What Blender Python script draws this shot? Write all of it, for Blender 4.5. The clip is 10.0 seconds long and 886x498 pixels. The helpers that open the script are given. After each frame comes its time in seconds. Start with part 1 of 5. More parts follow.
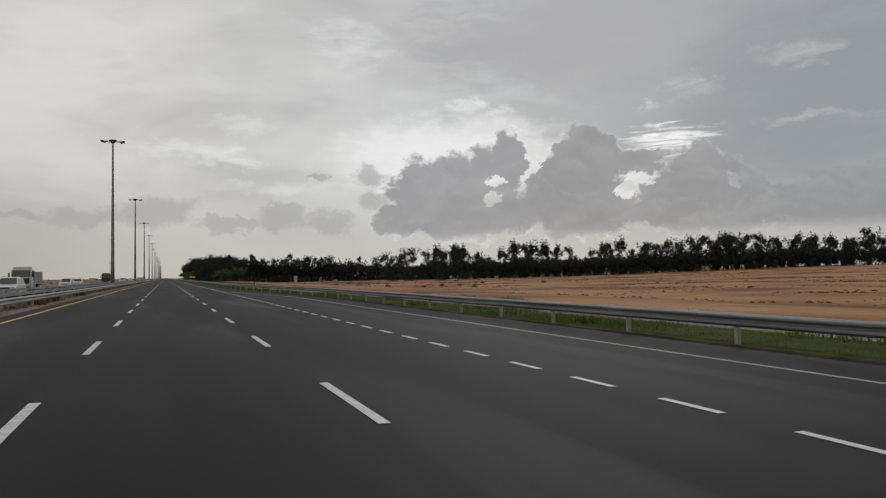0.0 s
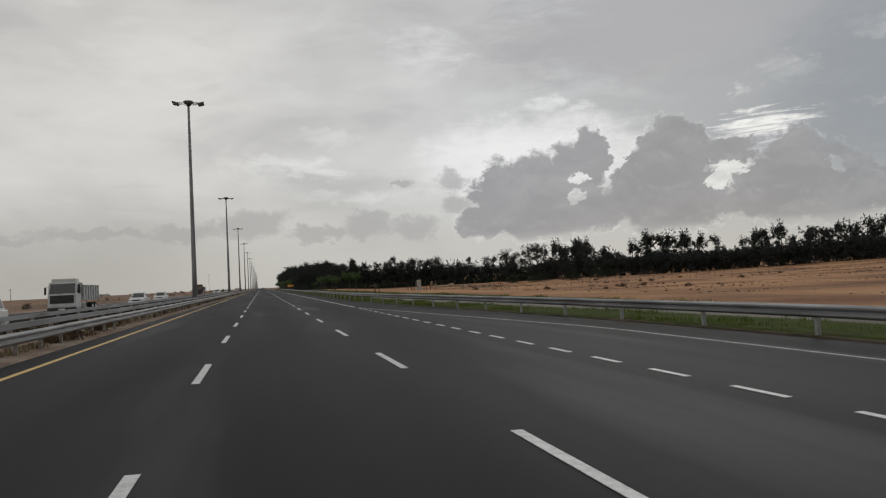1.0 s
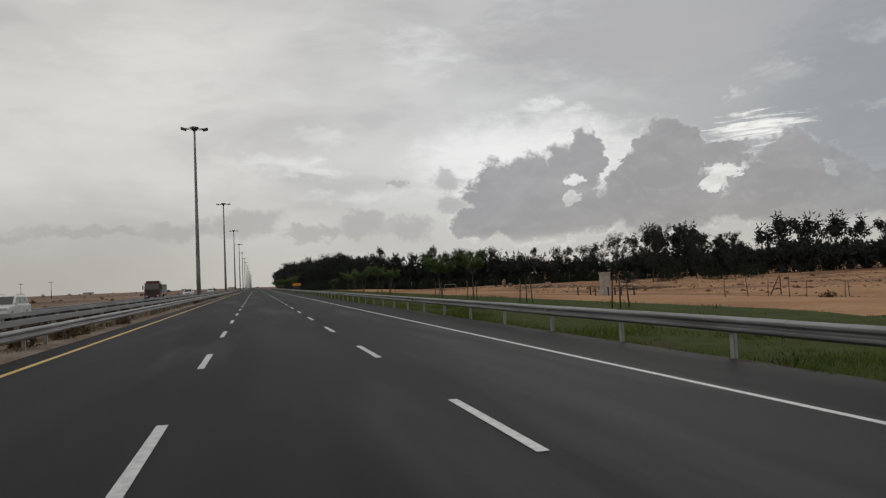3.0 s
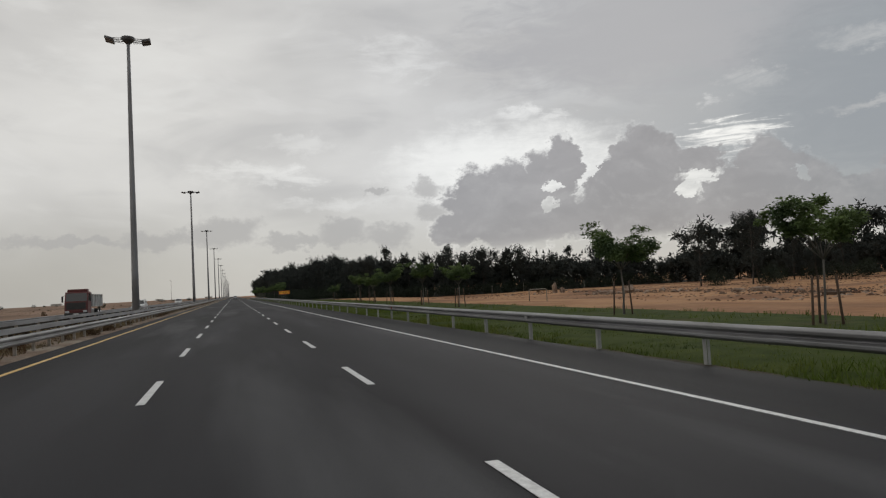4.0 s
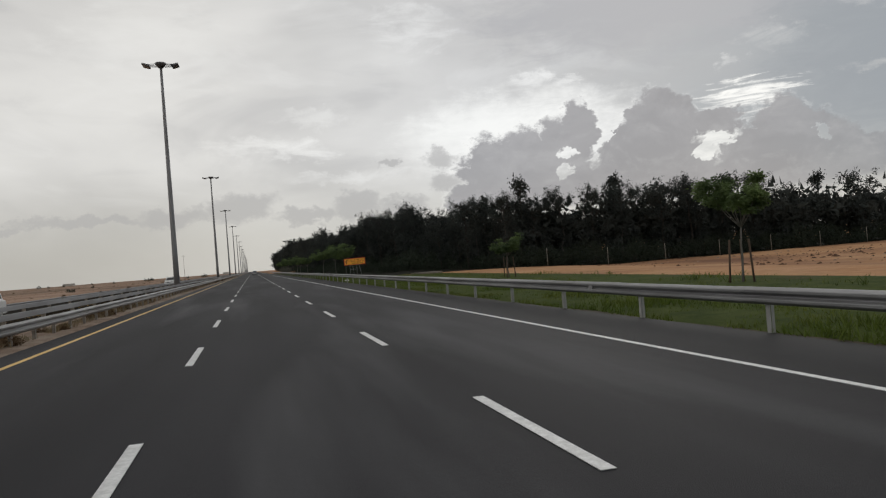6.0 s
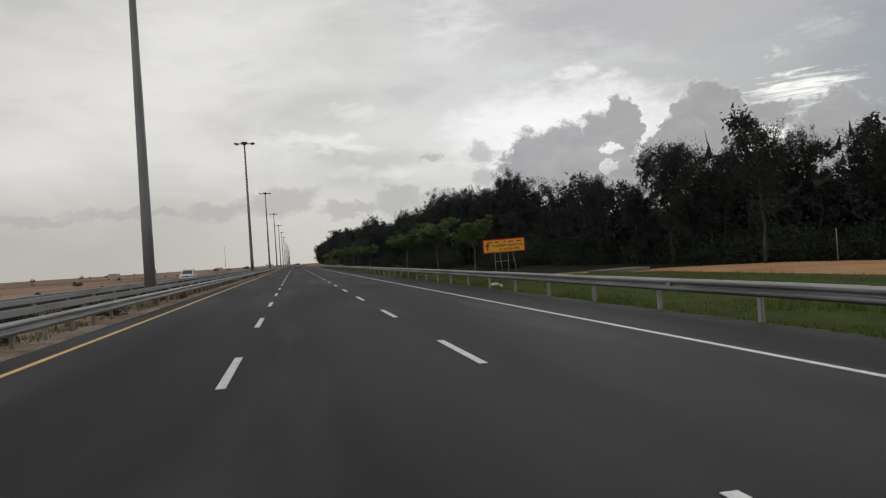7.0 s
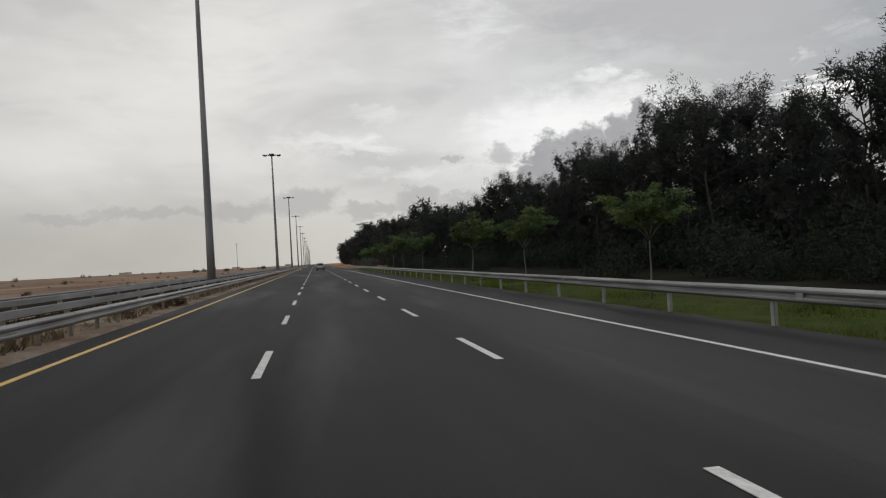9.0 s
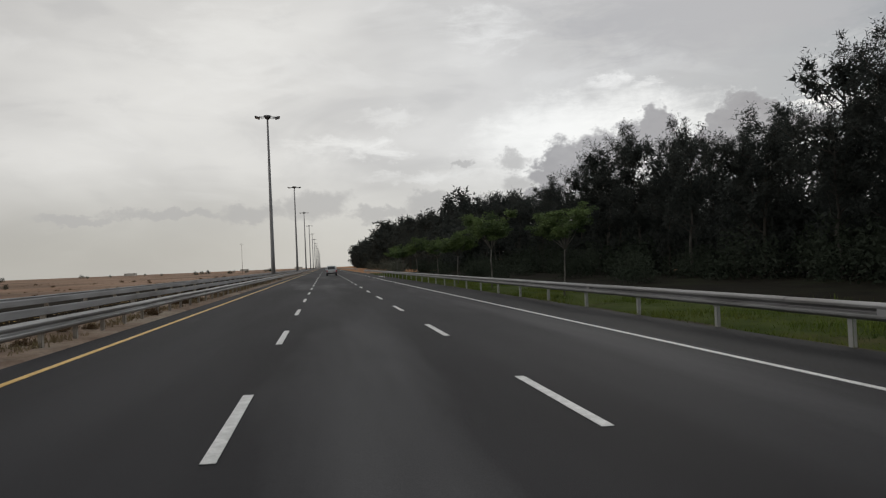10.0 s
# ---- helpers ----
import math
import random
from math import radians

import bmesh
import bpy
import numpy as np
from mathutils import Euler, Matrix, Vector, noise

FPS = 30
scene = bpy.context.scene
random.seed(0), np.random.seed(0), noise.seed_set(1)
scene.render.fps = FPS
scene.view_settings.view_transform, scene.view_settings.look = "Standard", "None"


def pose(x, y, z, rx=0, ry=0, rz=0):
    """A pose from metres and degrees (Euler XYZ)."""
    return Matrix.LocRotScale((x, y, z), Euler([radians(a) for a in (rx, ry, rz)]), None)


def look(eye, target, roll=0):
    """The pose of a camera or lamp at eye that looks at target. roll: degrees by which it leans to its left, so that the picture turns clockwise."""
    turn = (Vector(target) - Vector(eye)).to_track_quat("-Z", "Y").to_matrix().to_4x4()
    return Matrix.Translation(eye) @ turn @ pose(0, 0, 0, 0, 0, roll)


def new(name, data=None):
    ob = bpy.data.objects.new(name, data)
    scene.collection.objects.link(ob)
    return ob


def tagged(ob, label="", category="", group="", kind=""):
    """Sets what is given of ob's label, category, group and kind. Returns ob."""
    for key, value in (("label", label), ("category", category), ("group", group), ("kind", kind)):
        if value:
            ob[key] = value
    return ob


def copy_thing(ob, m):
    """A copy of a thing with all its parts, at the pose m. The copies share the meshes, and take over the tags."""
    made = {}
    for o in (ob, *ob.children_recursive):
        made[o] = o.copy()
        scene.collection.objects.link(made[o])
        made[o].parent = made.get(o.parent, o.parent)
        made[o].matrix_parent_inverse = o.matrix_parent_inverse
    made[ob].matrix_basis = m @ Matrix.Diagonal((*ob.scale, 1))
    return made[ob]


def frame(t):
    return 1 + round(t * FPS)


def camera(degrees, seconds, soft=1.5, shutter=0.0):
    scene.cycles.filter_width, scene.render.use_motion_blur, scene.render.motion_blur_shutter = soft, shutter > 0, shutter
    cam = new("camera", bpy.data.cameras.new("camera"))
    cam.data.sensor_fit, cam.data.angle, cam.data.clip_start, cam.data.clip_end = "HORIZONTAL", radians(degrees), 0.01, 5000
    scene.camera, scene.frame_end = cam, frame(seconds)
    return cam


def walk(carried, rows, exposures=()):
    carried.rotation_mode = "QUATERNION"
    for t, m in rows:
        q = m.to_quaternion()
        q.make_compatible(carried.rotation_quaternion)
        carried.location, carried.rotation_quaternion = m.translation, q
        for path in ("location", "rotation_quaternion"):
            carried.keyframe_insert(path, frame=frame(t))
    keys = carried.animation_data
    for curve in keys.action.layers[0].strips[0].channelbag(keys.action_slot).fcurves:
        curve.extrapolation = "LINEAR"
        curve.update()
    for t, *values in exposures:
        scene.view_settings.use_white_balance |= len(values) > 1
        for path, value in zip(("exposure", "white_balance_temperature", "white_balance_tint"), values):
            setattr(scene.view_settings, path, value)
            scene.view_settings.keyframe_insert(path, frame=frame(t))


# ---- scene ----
cam = camera(67.0, 10.0, soft=1.25)


def shot(x, y, z, yaw, pitch, roll):
    return pose(x, y, z, 90 + pitch, 0, yaw) @ pose(0, 0, 0, 0, 0, roll)


# seconds, x, y, z, yaw, pitch, roll of the camera that drives along +y
PATH = (
    (0.0, 1.463, 0.22, 1.519, -22.55, 2.11, -0.92),
    (0.5, 1.281, 18.87, 1.585, -18.50, 3.57, -2.46),
    (1.0, 1.111, 37.66, 1.556, -15.32, 2.53, -2.94),
    (1.5, 1.048, 56.43, 1.554, -11.94, 2.47, -1.77),
    (2.0, 1.048, 75.20, 1.548, -10.88, 2.31, -2.18),
    (2.5, 1.025, 93.91, 1.575, -13.24, 2.27, -2.20),
    (4.0, 1.399, 149.67, 1.585, -17.54, 3.07, -3.11),
    (4.5, 1.516, 168.42, 1.543, -16.50, -0.65, -2.41),
    (5.0, 1.418, 187.32, 1.560, -20.15, 0.38, -2.12),
    (6.5, 1.105, 244.05, 1.616, -13.69, 0.62, -4.79),
    (7.0, 1.028, 263.02, 1.566, -12.57, 0.43, -3.83),
    (7.5, 0.996, 282.09, 1.593, -11.77, 1.20, -4.20),
    (8.0, 0.973, 301.19, 1.569, -10.22, 0.87, -3.27),
    (8.5, 0.940, 320.33, 1.575, -10.32, 1.16, -2.59),
    (9.0, 0.888, 339.42, 1.571, -10.91, 0.66, -3.24),
    (9.5, 0.891, 358.41, 1.607, -10.12, 1.51, -3.46),
    (10.0, 1.002, 377.58, 1.585, -10.07, 1.10, -2.52),
)
walk(cam, [(t, shot(*row)) for t, *row in PATH], exposures=((0.0, -0.06), (2.5, -0.05), (4.5, 0.04), (6.5, 0.12), (10.0, 0.12)))

# ---- world: a bright overcast with a bank of cumulus ahead ----
world = bpy.data.worlds.new("world")
scene.world = world
world.use_nodes = True
wt = world.node_tree
wt.nodes.clear()


def wnode(kind, **props):
    n = wt.nodes.new(kind)
    for k, v in props.items():
        setattr(n, k, v)
    return n


def calc(op, a, b=None, c=None, clamp=False):
    n = wnode("ShaderNodeMath", operation=op, use_clamp=clamp)
    for i, v in enumerate((a, b, c)):
        if v is None:
            continue
        if isinstance(v, (int, float)):
            n.inputs[i].default_value = v
        else:
            wt.links.new(v, n.inputs[i])
    return n.outputs[0]


def ramp(x, lo, hi):
    n = wnode("ShaderNodeMapRange", interpolation_type="SMOOTHSTEP")
    wt.links.new(x, n.inputs["Value"])
    n.inputs["From Min"].default_value, n.inputs["From Max"].default_value = lo, hi
    return n.outputs["Result"]


def blend(fac, a, b):
    n = wnode("ShaderNodeMix", data_type="RGBA")
    if isinstance(fac, (int, float)):
        n.inputs[0].default_value = fac
    else:
        wt.links.new(fac, n.inputs[0])
    for i, v in ((6, a), (7, b)):
        if isinstance(v, tuple):
            n.inputs[i].default_value = (*v, 1)
        else:
            wt.links.new(v, n.inputs[i])
    return n.outputs[2]


way = wnode("ShaderNodeTexCoord").outputs["Generated"]
split = wnode("ShaderNodeSeparateXYZ")
wt.links.new(way, split.inputs[0])
AZ = calc("MULTIPLY", calc("ARCTAN2", split.outputs[0], split.outputs[1]), 57.2958)
EL = calc("MULTIPLY", calc("ARCSINE", split.outputs[2]), 57.2958)


def cloud_noise(sx, sy, detail, rough, seed, warp=0.0, lift=0.0):
    """Noise over azimuth and elevation, in degrees per wave."""
    v = wnode("ShaderNodeCombineXYZ")
    wt.links.new(calc("DIVIDE", AZ, sx), v.inputs[0])
    wt.links.new(calc("DIVIDE", calc("ADD", EL, lift), sy), v.inputs[1])
    v.inputs[2].default_value = seed
    n = wnode("ShaderNodeTexNoise")
    wt.links.new(v.outputs[0], n.inputs["Vector"])
    n.inputs["Scale"].default_value = 1.0
    n.inputs["Detail"].default_value = detail
    n.inputs["Roughness"].default_value = rough
    n.inputs["Distortion"].default_value = warp
    return n.outputs["Fac"]


def stirred(base, big, small, seed):
    """A direction shaken by billows, so that the clouds' rims are ragged."""
    a = calc("MULTIPLY", calc("SUBTRACT", cloud_noise(5.0, 4.0, 3.0, 0.5, seed), 0.5), big)
    b = calc("MULTIPLY", calc("SUBTRACT", cloud_noise(1.5, 1.2, 7.0, 0.66, seed + 5.0), 0.5), small)
    return calc("ADD", base, calc("ADD", a, b))


AZ_S, EL_S = stirred(AZ, 3.2, 3.4, 20.0), stirred(EL, 1.9, 2.7, 40.0)


def hump(a, e, ra, re):
    """1 at the direction (a, e), 0 at the edge of its ellipse, negative beyond."""
    u = calc("DIVIDE", calc("SUBTRACT", AZ_S, a), ra)
    v = calc("DIVIDE", calc("SUBTRACT", EL_S, e), re)
    return calc("SUBTRACT", 1.0, calc("ADD", calc("MULTIPLY", u, u), calc("MULTIPLY", v, v)))


sky = wnode("ShaderNodeTexSky", sky_type="NISHITA", sun_disc=False)
SUN_AZ, SUN_EL = 38.0, 24.0
sky.sun_elevation, sky.sun_rotation = radians(SUN_EL), radians(SUN_AZ)
clear = wnode("ShaderNodeMix", data_type="RGBA", blend_type="MULTIPLY")
clear.inputs[0].default_value = 1.0
wt.links.new(sky.outputs[0], clear.inputs[6])
clear.inputs[7].default_value = (0.10, 0.10, 0.10, 1)

# the high deck: pale, thinner and brighter ahead, greyer and bluer to the right
veil = cloud_noise(26.0, 12.0, 4.0, 0.5, 3.1, 0.4)
wisps = cloud_noise(16.0, 4.0, 6.0, 0.6, 7.7, 0.9)
deck = blend(ramp(veil, 0.33, 0.68), (0.50, 0.495, 0.485), (0.70, 0.695, 0.675))
deck = blend(calc("MULTIPLY", ramp(wisps, 0.50, 0.74), 0.15), deck, (0.80, 0.80, 0.775))
deck = blend(calc("MULTIPLY", ramp(wisps, 0.49, 0.28), 0.10), deck, (0.44, 0.44, 0.44))
patches = cloud_noise(12.0, 4.5, 6.0, 0.55, 15.2, 0.7)
deck = blend(calc("MULTIPLY", ramp(patches, 0.52, 0.70), 0.26), deck, (0.40, 0.40, 0.405))
deck = blend(calc("MULTIPLY", ramp(patches, 0.46, 0.30), 0.24), deck, (0.80, 0.80, 0.785))
right_side = calc("MULTIPLY", ramp(calc("ADD", AZ, calc("MULTIPLY", calc("SUBTRACT", veil, 0.5), 40.0)), 14.0, 46.0), 0.85)
deck = blend(right_side, deck, (0.30, 0.328, 0.348))
low_haze = calc("MULTIPLY", ramp(EL, 10.0, 1.0), 0.72)
left_low = blend(ramp(AZ, 8.0, -22.0), (0.54, 0.53, 0.49), (0.38, 0.37, 0.335))
deck = blend(low_haze, deck, left_low)
# a darker bank overhead to the right, and brighter tears and streaks in the deck
tear = cloud_noise(4.0, 1.2, 7.0, 0.66, 1.3, 0.6)


def patch(a, e, ra, re, raggedness=1.2, lo=0.0, hi=0.9):
    """A soft-edged patch of the deck, torn by noise."""
    return ramp(calc("ADD", hump(a, e, ra, re), calc("MULTIPLY", calc("SUBTRACT", tear, 0.5), raggedness)), lo, hi)


glow = patch(23.0, 9.8, 13.0, 4.6, 1.0, 0.0, 1.1)
deck = blend(calc("MULTIPLY", glow, 0.95), deck, (0.88, 0.88, 0.85))
deck = blend(calc("MULTIPLY", patch(38.6, 7.2, 3.2, 2.4, 2.4, 0.0, 1.3), 0.8), deck, (0.88, 0.875, 0.83))
deck = blend(calc("MULTIPLY", patch(36.0, 19.5, 17.0, 5.2, 2.4, -0.3, 0.9), 0.7), deck, (0.395, 0.396, 0.408))
deck = blend(calc("MULTIPLY", patch(52.0, 13.0, 11.0, 9.0, 1.6, -0.2, 1.0), 0.85), deck, (0.285, 0.308, 0.328))
for a, e, ra, re, strength, lit in ((2.6, 9.9, 5.0, 0.75, 0.65, 0.80), (5.7, 12.3, 3.4, 0.5, 0.45, 0.76), (14.7, 18.7, 3.6, 1.5, 0.5, 0.78), (8.0, 7.2, 4.5, 0.5, 0.5, 0.76), (24.6, 14.1, 2.0, 0.5, 0.7, 0.80),
                                    (27.8, 13.6, 1.6, 0.4, 0.7, 0.80), (40.2, 13.4, 0.9, 0.45, 0.7, 0.72), (43.4, 14.5, 2.3, 0.8, 0.6, 0.58), (50.6, 16.1, 3.0, 0.8, 0.55, 0.56), (52.5, 11.2, 4.0, 0.3, 0.5, 0.50),
                                    (-7.0, 17.0, 6.0, 3.0, 0.35, 0.76)):
    deck = blend(calc("MULTIPLY", patch(a, e, 1.25 * ra, 1.5 * re, 4.0, -0.1, 1.7), strength * 1.25), deck, (lit, lit, 0.975 * lit))
rift = ramp(calc("ADD", hump(41.2, 10.2, 4.8, 1.7), calc("MULTIPLY", calc("SUBTRACT", cloud_noise(4.5, 0.55, 6.0, 0.62, 1.3, 0.6), 0.55), 5.5)), 0.0, 1.3)
deck = blend(calc("MULTIPLY", rift, 0.9), deck, (0.95, 0.94, 0.89))

# cumulus: heaps of humps with a billowing rim
heaps = None
for a, e, ra, re in ((20.6, 7.0, 2.6, 3.1), (23.6, 7.2, 3.0, 3.4), (26.6, 7.6, 2.2, 3.7), (28.1, 8.9, 1.5, 3.0), (25.2, 5.2, 6.4, 2.3), (19.2, 4.6, 2.6, 1.5),
                     (34.5, 9.1, 2.2, 3.2), (36.1, 9.0, 1.7, 2.5), (32.0, 7.4, 2.1, 3.0), (32.9, 8.8, 1.5, 2.6), (38.8, 8.8, 2.1, 1.15), (34.5, 5.6, 5.2, 3.0), (43.6, 7.0, 2.6, 3.1), (41.3, 6.2, 1.9, 2.2), (46.0, 6.2, 2.6, 2.4),
                     (44.0, 4.9, 6.0, 2.0), (48.6, 5.2, 2.2, 1.8), (54.0, 4.8, 6.0, 2.8), (65.0, 5.0, 9.0, 3.6)):
    h = hump(a, e, ra, re)
    heaps = h if heaps is None else calc("MAXIMUM", heaps, h)
for a, e, ra, re in ((27.3, 7.7, 0.75, 0.6), (26.8, 6.1, 0.8, 0.9), (38.4, 6.7, 0.62, 0.72), (39.4, 7.5, 0.7, 0.3), (45.9, 7.0, 0.7, 0.8), (30.3, 9.2, 0.45, 0.9)):
    heaps = calc("SUBTRACT", heaps, calc("MULTIPLY", calc("MAXIMUM", hump(a, e, 1.15 * ra, 1.15 * re), 0.0), 1.7))
scud = None
for a, e, ra, re in ((-0.6, 5.3, 3.4, 1.5), (-5.5, 4.8, 3.4, 0.9), (8.8, 4.9, 2.6, 1.2), (12.6, 4.4, 2.7, 1.0), (5.0, 4.2, 3.0, 0.7), (11.8, 8.1, 1.0, 0.45), (16.6, 8.2, 2.0, 0.9), (17.0, 6.4, 2.0, 1.1), (-18.5, 4.4, 3.4, 0.45), (-12.0, 4.8, 5.0, 0.5)):
    h = hump(a, e, ra, re)
    scud = h if scud is None else calc("MAXIMUM", scud, h)
billow = cloud_noise(3.4, 2.6, 8.0, 0.62, 9.2, 0.25)
fine = cloud_noise(1.1, 0.9, 6.0, 0.62, 2.6, 0.2)
shape = calc("ADD", calc("ADD", heaps, calc("MULTIPLY", calc("SUBTRACT", billow, 0.5), 0.75)), calc("MULTIPLY", calc("SUBTRACT", fine, 0.5), 0.60))
mask = calc("MULTIPLY", ramp(shape, -0.06, 0.34), ramp(calc("ADD", EL, calc("MULTIPLY", calc("SUBTRACT", billow, 0.5), 2.4)), 2.4, 3.7))
body = blend(ramp(AZ, 38.0, 54.0), blend(ramp(AZ, 27.0, 33.0), (0.318, 0.314, 0.323), (0.280, 0.278, 0.288)), (0.262, 0.273, 0.288))
relief = calc("SUBTRACT", billow, cloud_noise(3.4, 2.6, 8.0, 0.62, 9.2, 0.25, 0.55))
body = blend(calc("MULTIPLY", ramp(billow, 0.40, 0.64), 0.35), body, (0.385, 0.382, 0.388))
body = blend(calc("MULTIPLY", ramp(cloud_noise(6.0, 3.0, 4.0, 0.5, 12.4, 0.3), 0.52, 0.32), 0.45), body, (0.255, 0.253, 0.264))
body = blend(calc("MULTIPLY", ramp(relief, 0.02, 0.15), 0.22), body, (0.42, 0.418, 0.416))
body = blend(calc("MULTIPLY", ramp(relief, -0.02, -0.15), 0.25), body, (0.27, 0.27, 0.28))
body = blend(calc("MULTIPLY", ramp(EL, 4.0, 2.7), 0.5), body, (0.43, 0.425, 0.415))
rim = calc("MULTIPLY", calc("MULTIPLY", ramp(shape, -0.35, -0.02), ramp(shape, 0.10, -0.01)), calc("MULTIPLY", ramp(fine, 0.40, 0.62), calc("MULTIPLY", ramp(AZ, 50.0, 42.0), 0.28)))
whole = blend(rim, deck, (0.90, 0.895, 0.86))
far_mask = ramp(calc("ADD", scud, calc("MULTIPLY", calc("SUBTRACT", billow, 0.5), 0.9)), -0.1, 0.8)
whole = blend(calc("MULTIPLY", far_mask, 0.75), whole, (0.41, 0.405, 0.40))
whole = blend(calc("MULTIPLY", mask, 0.96), whole, body)
whole = blend(ramp(EL, -0.2, -3.0), whole, (0.30, 0.26, 0.22))
cool = wnode("ShaderNodeMix", data_type="RGBA", blend_type="MULTIPLY")
cool.inputs[0].default_value = 1.0
wt.links.new(whole, cool.inputs[6])
wt.links.new(blend(ramp(AZ, -8.0, 22.0), (1.0, 0.99, 0.98), (0.985, 0.995, 1.02)), cool.inputs[7])
final = blend(0.975, clear.outputs[2], cool.outputs[2])
back = wnode("ShaderNodeBackground")
wt.links.new(final, back.inputs[0])
back.inputs[1].default_value = 1.0
wt.links.new(back.outputs[0], wnode("ShaderNodeOutputWorld").inputs[0])

# the sun, spread wide by the cloud, ahead and to the right
sun = new("sun", bpy.data.lights.new("sun", "SUN"))
sun.data.energy, sun.data.angle, sun.data.color = 0.5, radians(40), (1.0, 0.96, 0.90)
toward = Vector((math.sin(radians(SUN_AZ)) * math.cos(radians(SUN_EL)), math.cos(radians(SUN_AZ)) * math.cos(radians(SUN_EL)), math.sin(radians(SUN_EL))))
sun.matrix_world = look(toward * 100, (0, 0, 0))

# ---- materials ----


def surface(name, base, rough=0.6, metal=0.0, spec=0.5, second=None, scale=2.0, stretch=(1, 1, 1), bump=0.0, bump_scale=40.0, amount=1.0, third=None, third_scale=0.3,
            third_at=(0.5, 0.7), per_object=0.0, grain=0.0, grain_scale=120.0, translucent=0.0):
    """A principled surface: base and second colour mixed by noise, a third in larger blotches, fine grain, bump and a shade of its own for each object."""
    m = bpy.data.materials.new(name)
    m.use_nodes = True
    nt = m.node_tree
    p = nt.nodes["Principled BSDF"]
    p.inputs["Roughness"].default_value, p.inputs["Metallic"].default_value = rough, metal
    p.inputs["Specular IOR Level"].default_value = spec
    tc = nt.nodes.new("ShaderNodeNewGeometry").outputs["Position"]
    mp = nt.nodes.new("ShaderNodeMapping")
    mp.inputs["Scale"].default_value = stretch
    nt.links.new(tc, mp.inputs[0])

    def noise_at(s, detail=4.0, vec=None):
        n = nt.nodes.new("ShaderNodeTexNoise")
        n.inputs["Scale"].default_value, n.inputs["Detail"].default_value = s, detail
        nt.links.new(vec or mp.outputs[0], n.inputs["Vector"])
        return n.outputs["Fac"]

    def between(x, lo, hi, top=1.0):
        r = nt.nodes.new("ShaderNodeMapRange")
        r.inputs[1].default_value, r.inputs[2].default_value, r.inputs[4].default_value = lo, hi, top
        nt.links.new(x, r.inputs[0])
        return r.outputs[0]

    def mixed(fac, a, b, kind="MIX"):
        x = nt.nodes.new("ShaderNodeMix")
        x.data_type, x.blend_type = "RGBA", kind
        if isinstance(fac, float):
            x.inputs[0].default_value = fac
        else:
            nt.links.new(fac, x.inputs[0])
        for i, v in ((6, a), (7, b)):
            if isinstance(v, tuple):
                x.inputs[i].default_value = (*v, 1)
            else:
                nt.links.new(v, x.inputs[i])
        return x.outputs[2]

    col = base
    if second:
        col = mixed(between(noise_at(scale), 0.35, 0.65, amount), base, second)
    if third:
        col = mixed(between(noise_at(third_scale, 5.0), *third_at), col, third)
    if grain:
        g = between(noise_at(grain_scale, 2.0, tc), 0.3, 0.7)
        col = mixed(grain, col, mixed(g, (0.35, 0.35, 0.35), (1.0, 1.0, 1.0)), "MULTIPLY")
    if per_object:
        rnd = nt.nodes.new("ShaderNodeObjectInfo").outputs["Random"]
        col = mixed(per_object, col, mixed(rnd, (0.45, 0.45, 0.45), (1.0, 1.0, 1.0)), "MULTIPLY")
    if isinstance(col, tuple):
        p.inputs["Base Color"].default_value = (*col, 1)
    else:
        nt.links.new(col, p.inputs["Base Color"])
    if bump:
        b = nt.nodes.new("ShaderNodeBump")
        b.inputs["Strength"].default_value, b.inputs["Distance"].default_value = bump, 0.02
        nt.links.new(noise_at(bump_scale, 5.0, tc), b.inputs["Height"])
        nt.links.new(b.outputs[0], p.inputs["Normal"])
    if translucent:
        out = nt.nodes["Material Output"]
        tr = nt.nodes.new("ShaderNodeBsdfTranslucent")
        mx = nt.nodes.new("ShaderNodeMixShader")
        mx.inputs[0].default_value = translucent
        if isinstance(col, tuple):
            tr.inputs[0].default_value = (*col, 1)
        else:
            nt.links.new(col, tr.inputs[0])
        nt.links.new(p.outputs[0], mx.inputs[1])
        nt.links.new(tr.outputs[0], mx.inputs[2])
        nt.links.new(mx.outputs[0], out.inputs[0])
    return m


ASPHALT = surface("asphalt", (0.0240, 0.0235, 0.0260), 0.62, spec=0.036, second=(0.0465, 0.0460, 0.0500), scale=0.42, stretch=(1.0, 0.10, 1.0), third=(0.100, 0.100, 0.104),
                  third_scale=0.36, third_at=(0.53, 0.74), bump=0.25, bump_scale=90.0, grain=0.35, grain_scale=60.0)
SHOULDER = surface("shoulder asphalt", (0.025, 0.025, 0.0265), 0.62, spec=0.030, second=(0.043, 0.0425, 0.0440), scale=0.5, stretch=(1.0, 0.2, 1.0), bump=0.3, bump_scale=80.0, grain=0.4, grain_scale=50.0)
OLD_ASPHALT = surface("old dusty asphalt", (0.030, 0.027, 0.024), 0.95, spec=0.0, second=(0.048, 0.043, 0.037), scale=0.5, stretch=(1.0, 0.1, 1.0), grain=0.4, grain_scale=40.0)
PAINT_WORN = surface("worn white road paint", (0.44, 0.44, 0.44), 0.6, second=(0.26, 0.26, 0.26), scale=5.0, grain=0.35, grain_scale=30.0)
PAINT_WHITE = surface("white road paint", (0.76, 0.76, 0.75), 0.55, second=(0.56, 0.56, 0.55), scale=9.0, bump=0.1, bump_scale=120.0, grain=0.25, grain_scale=35.0)
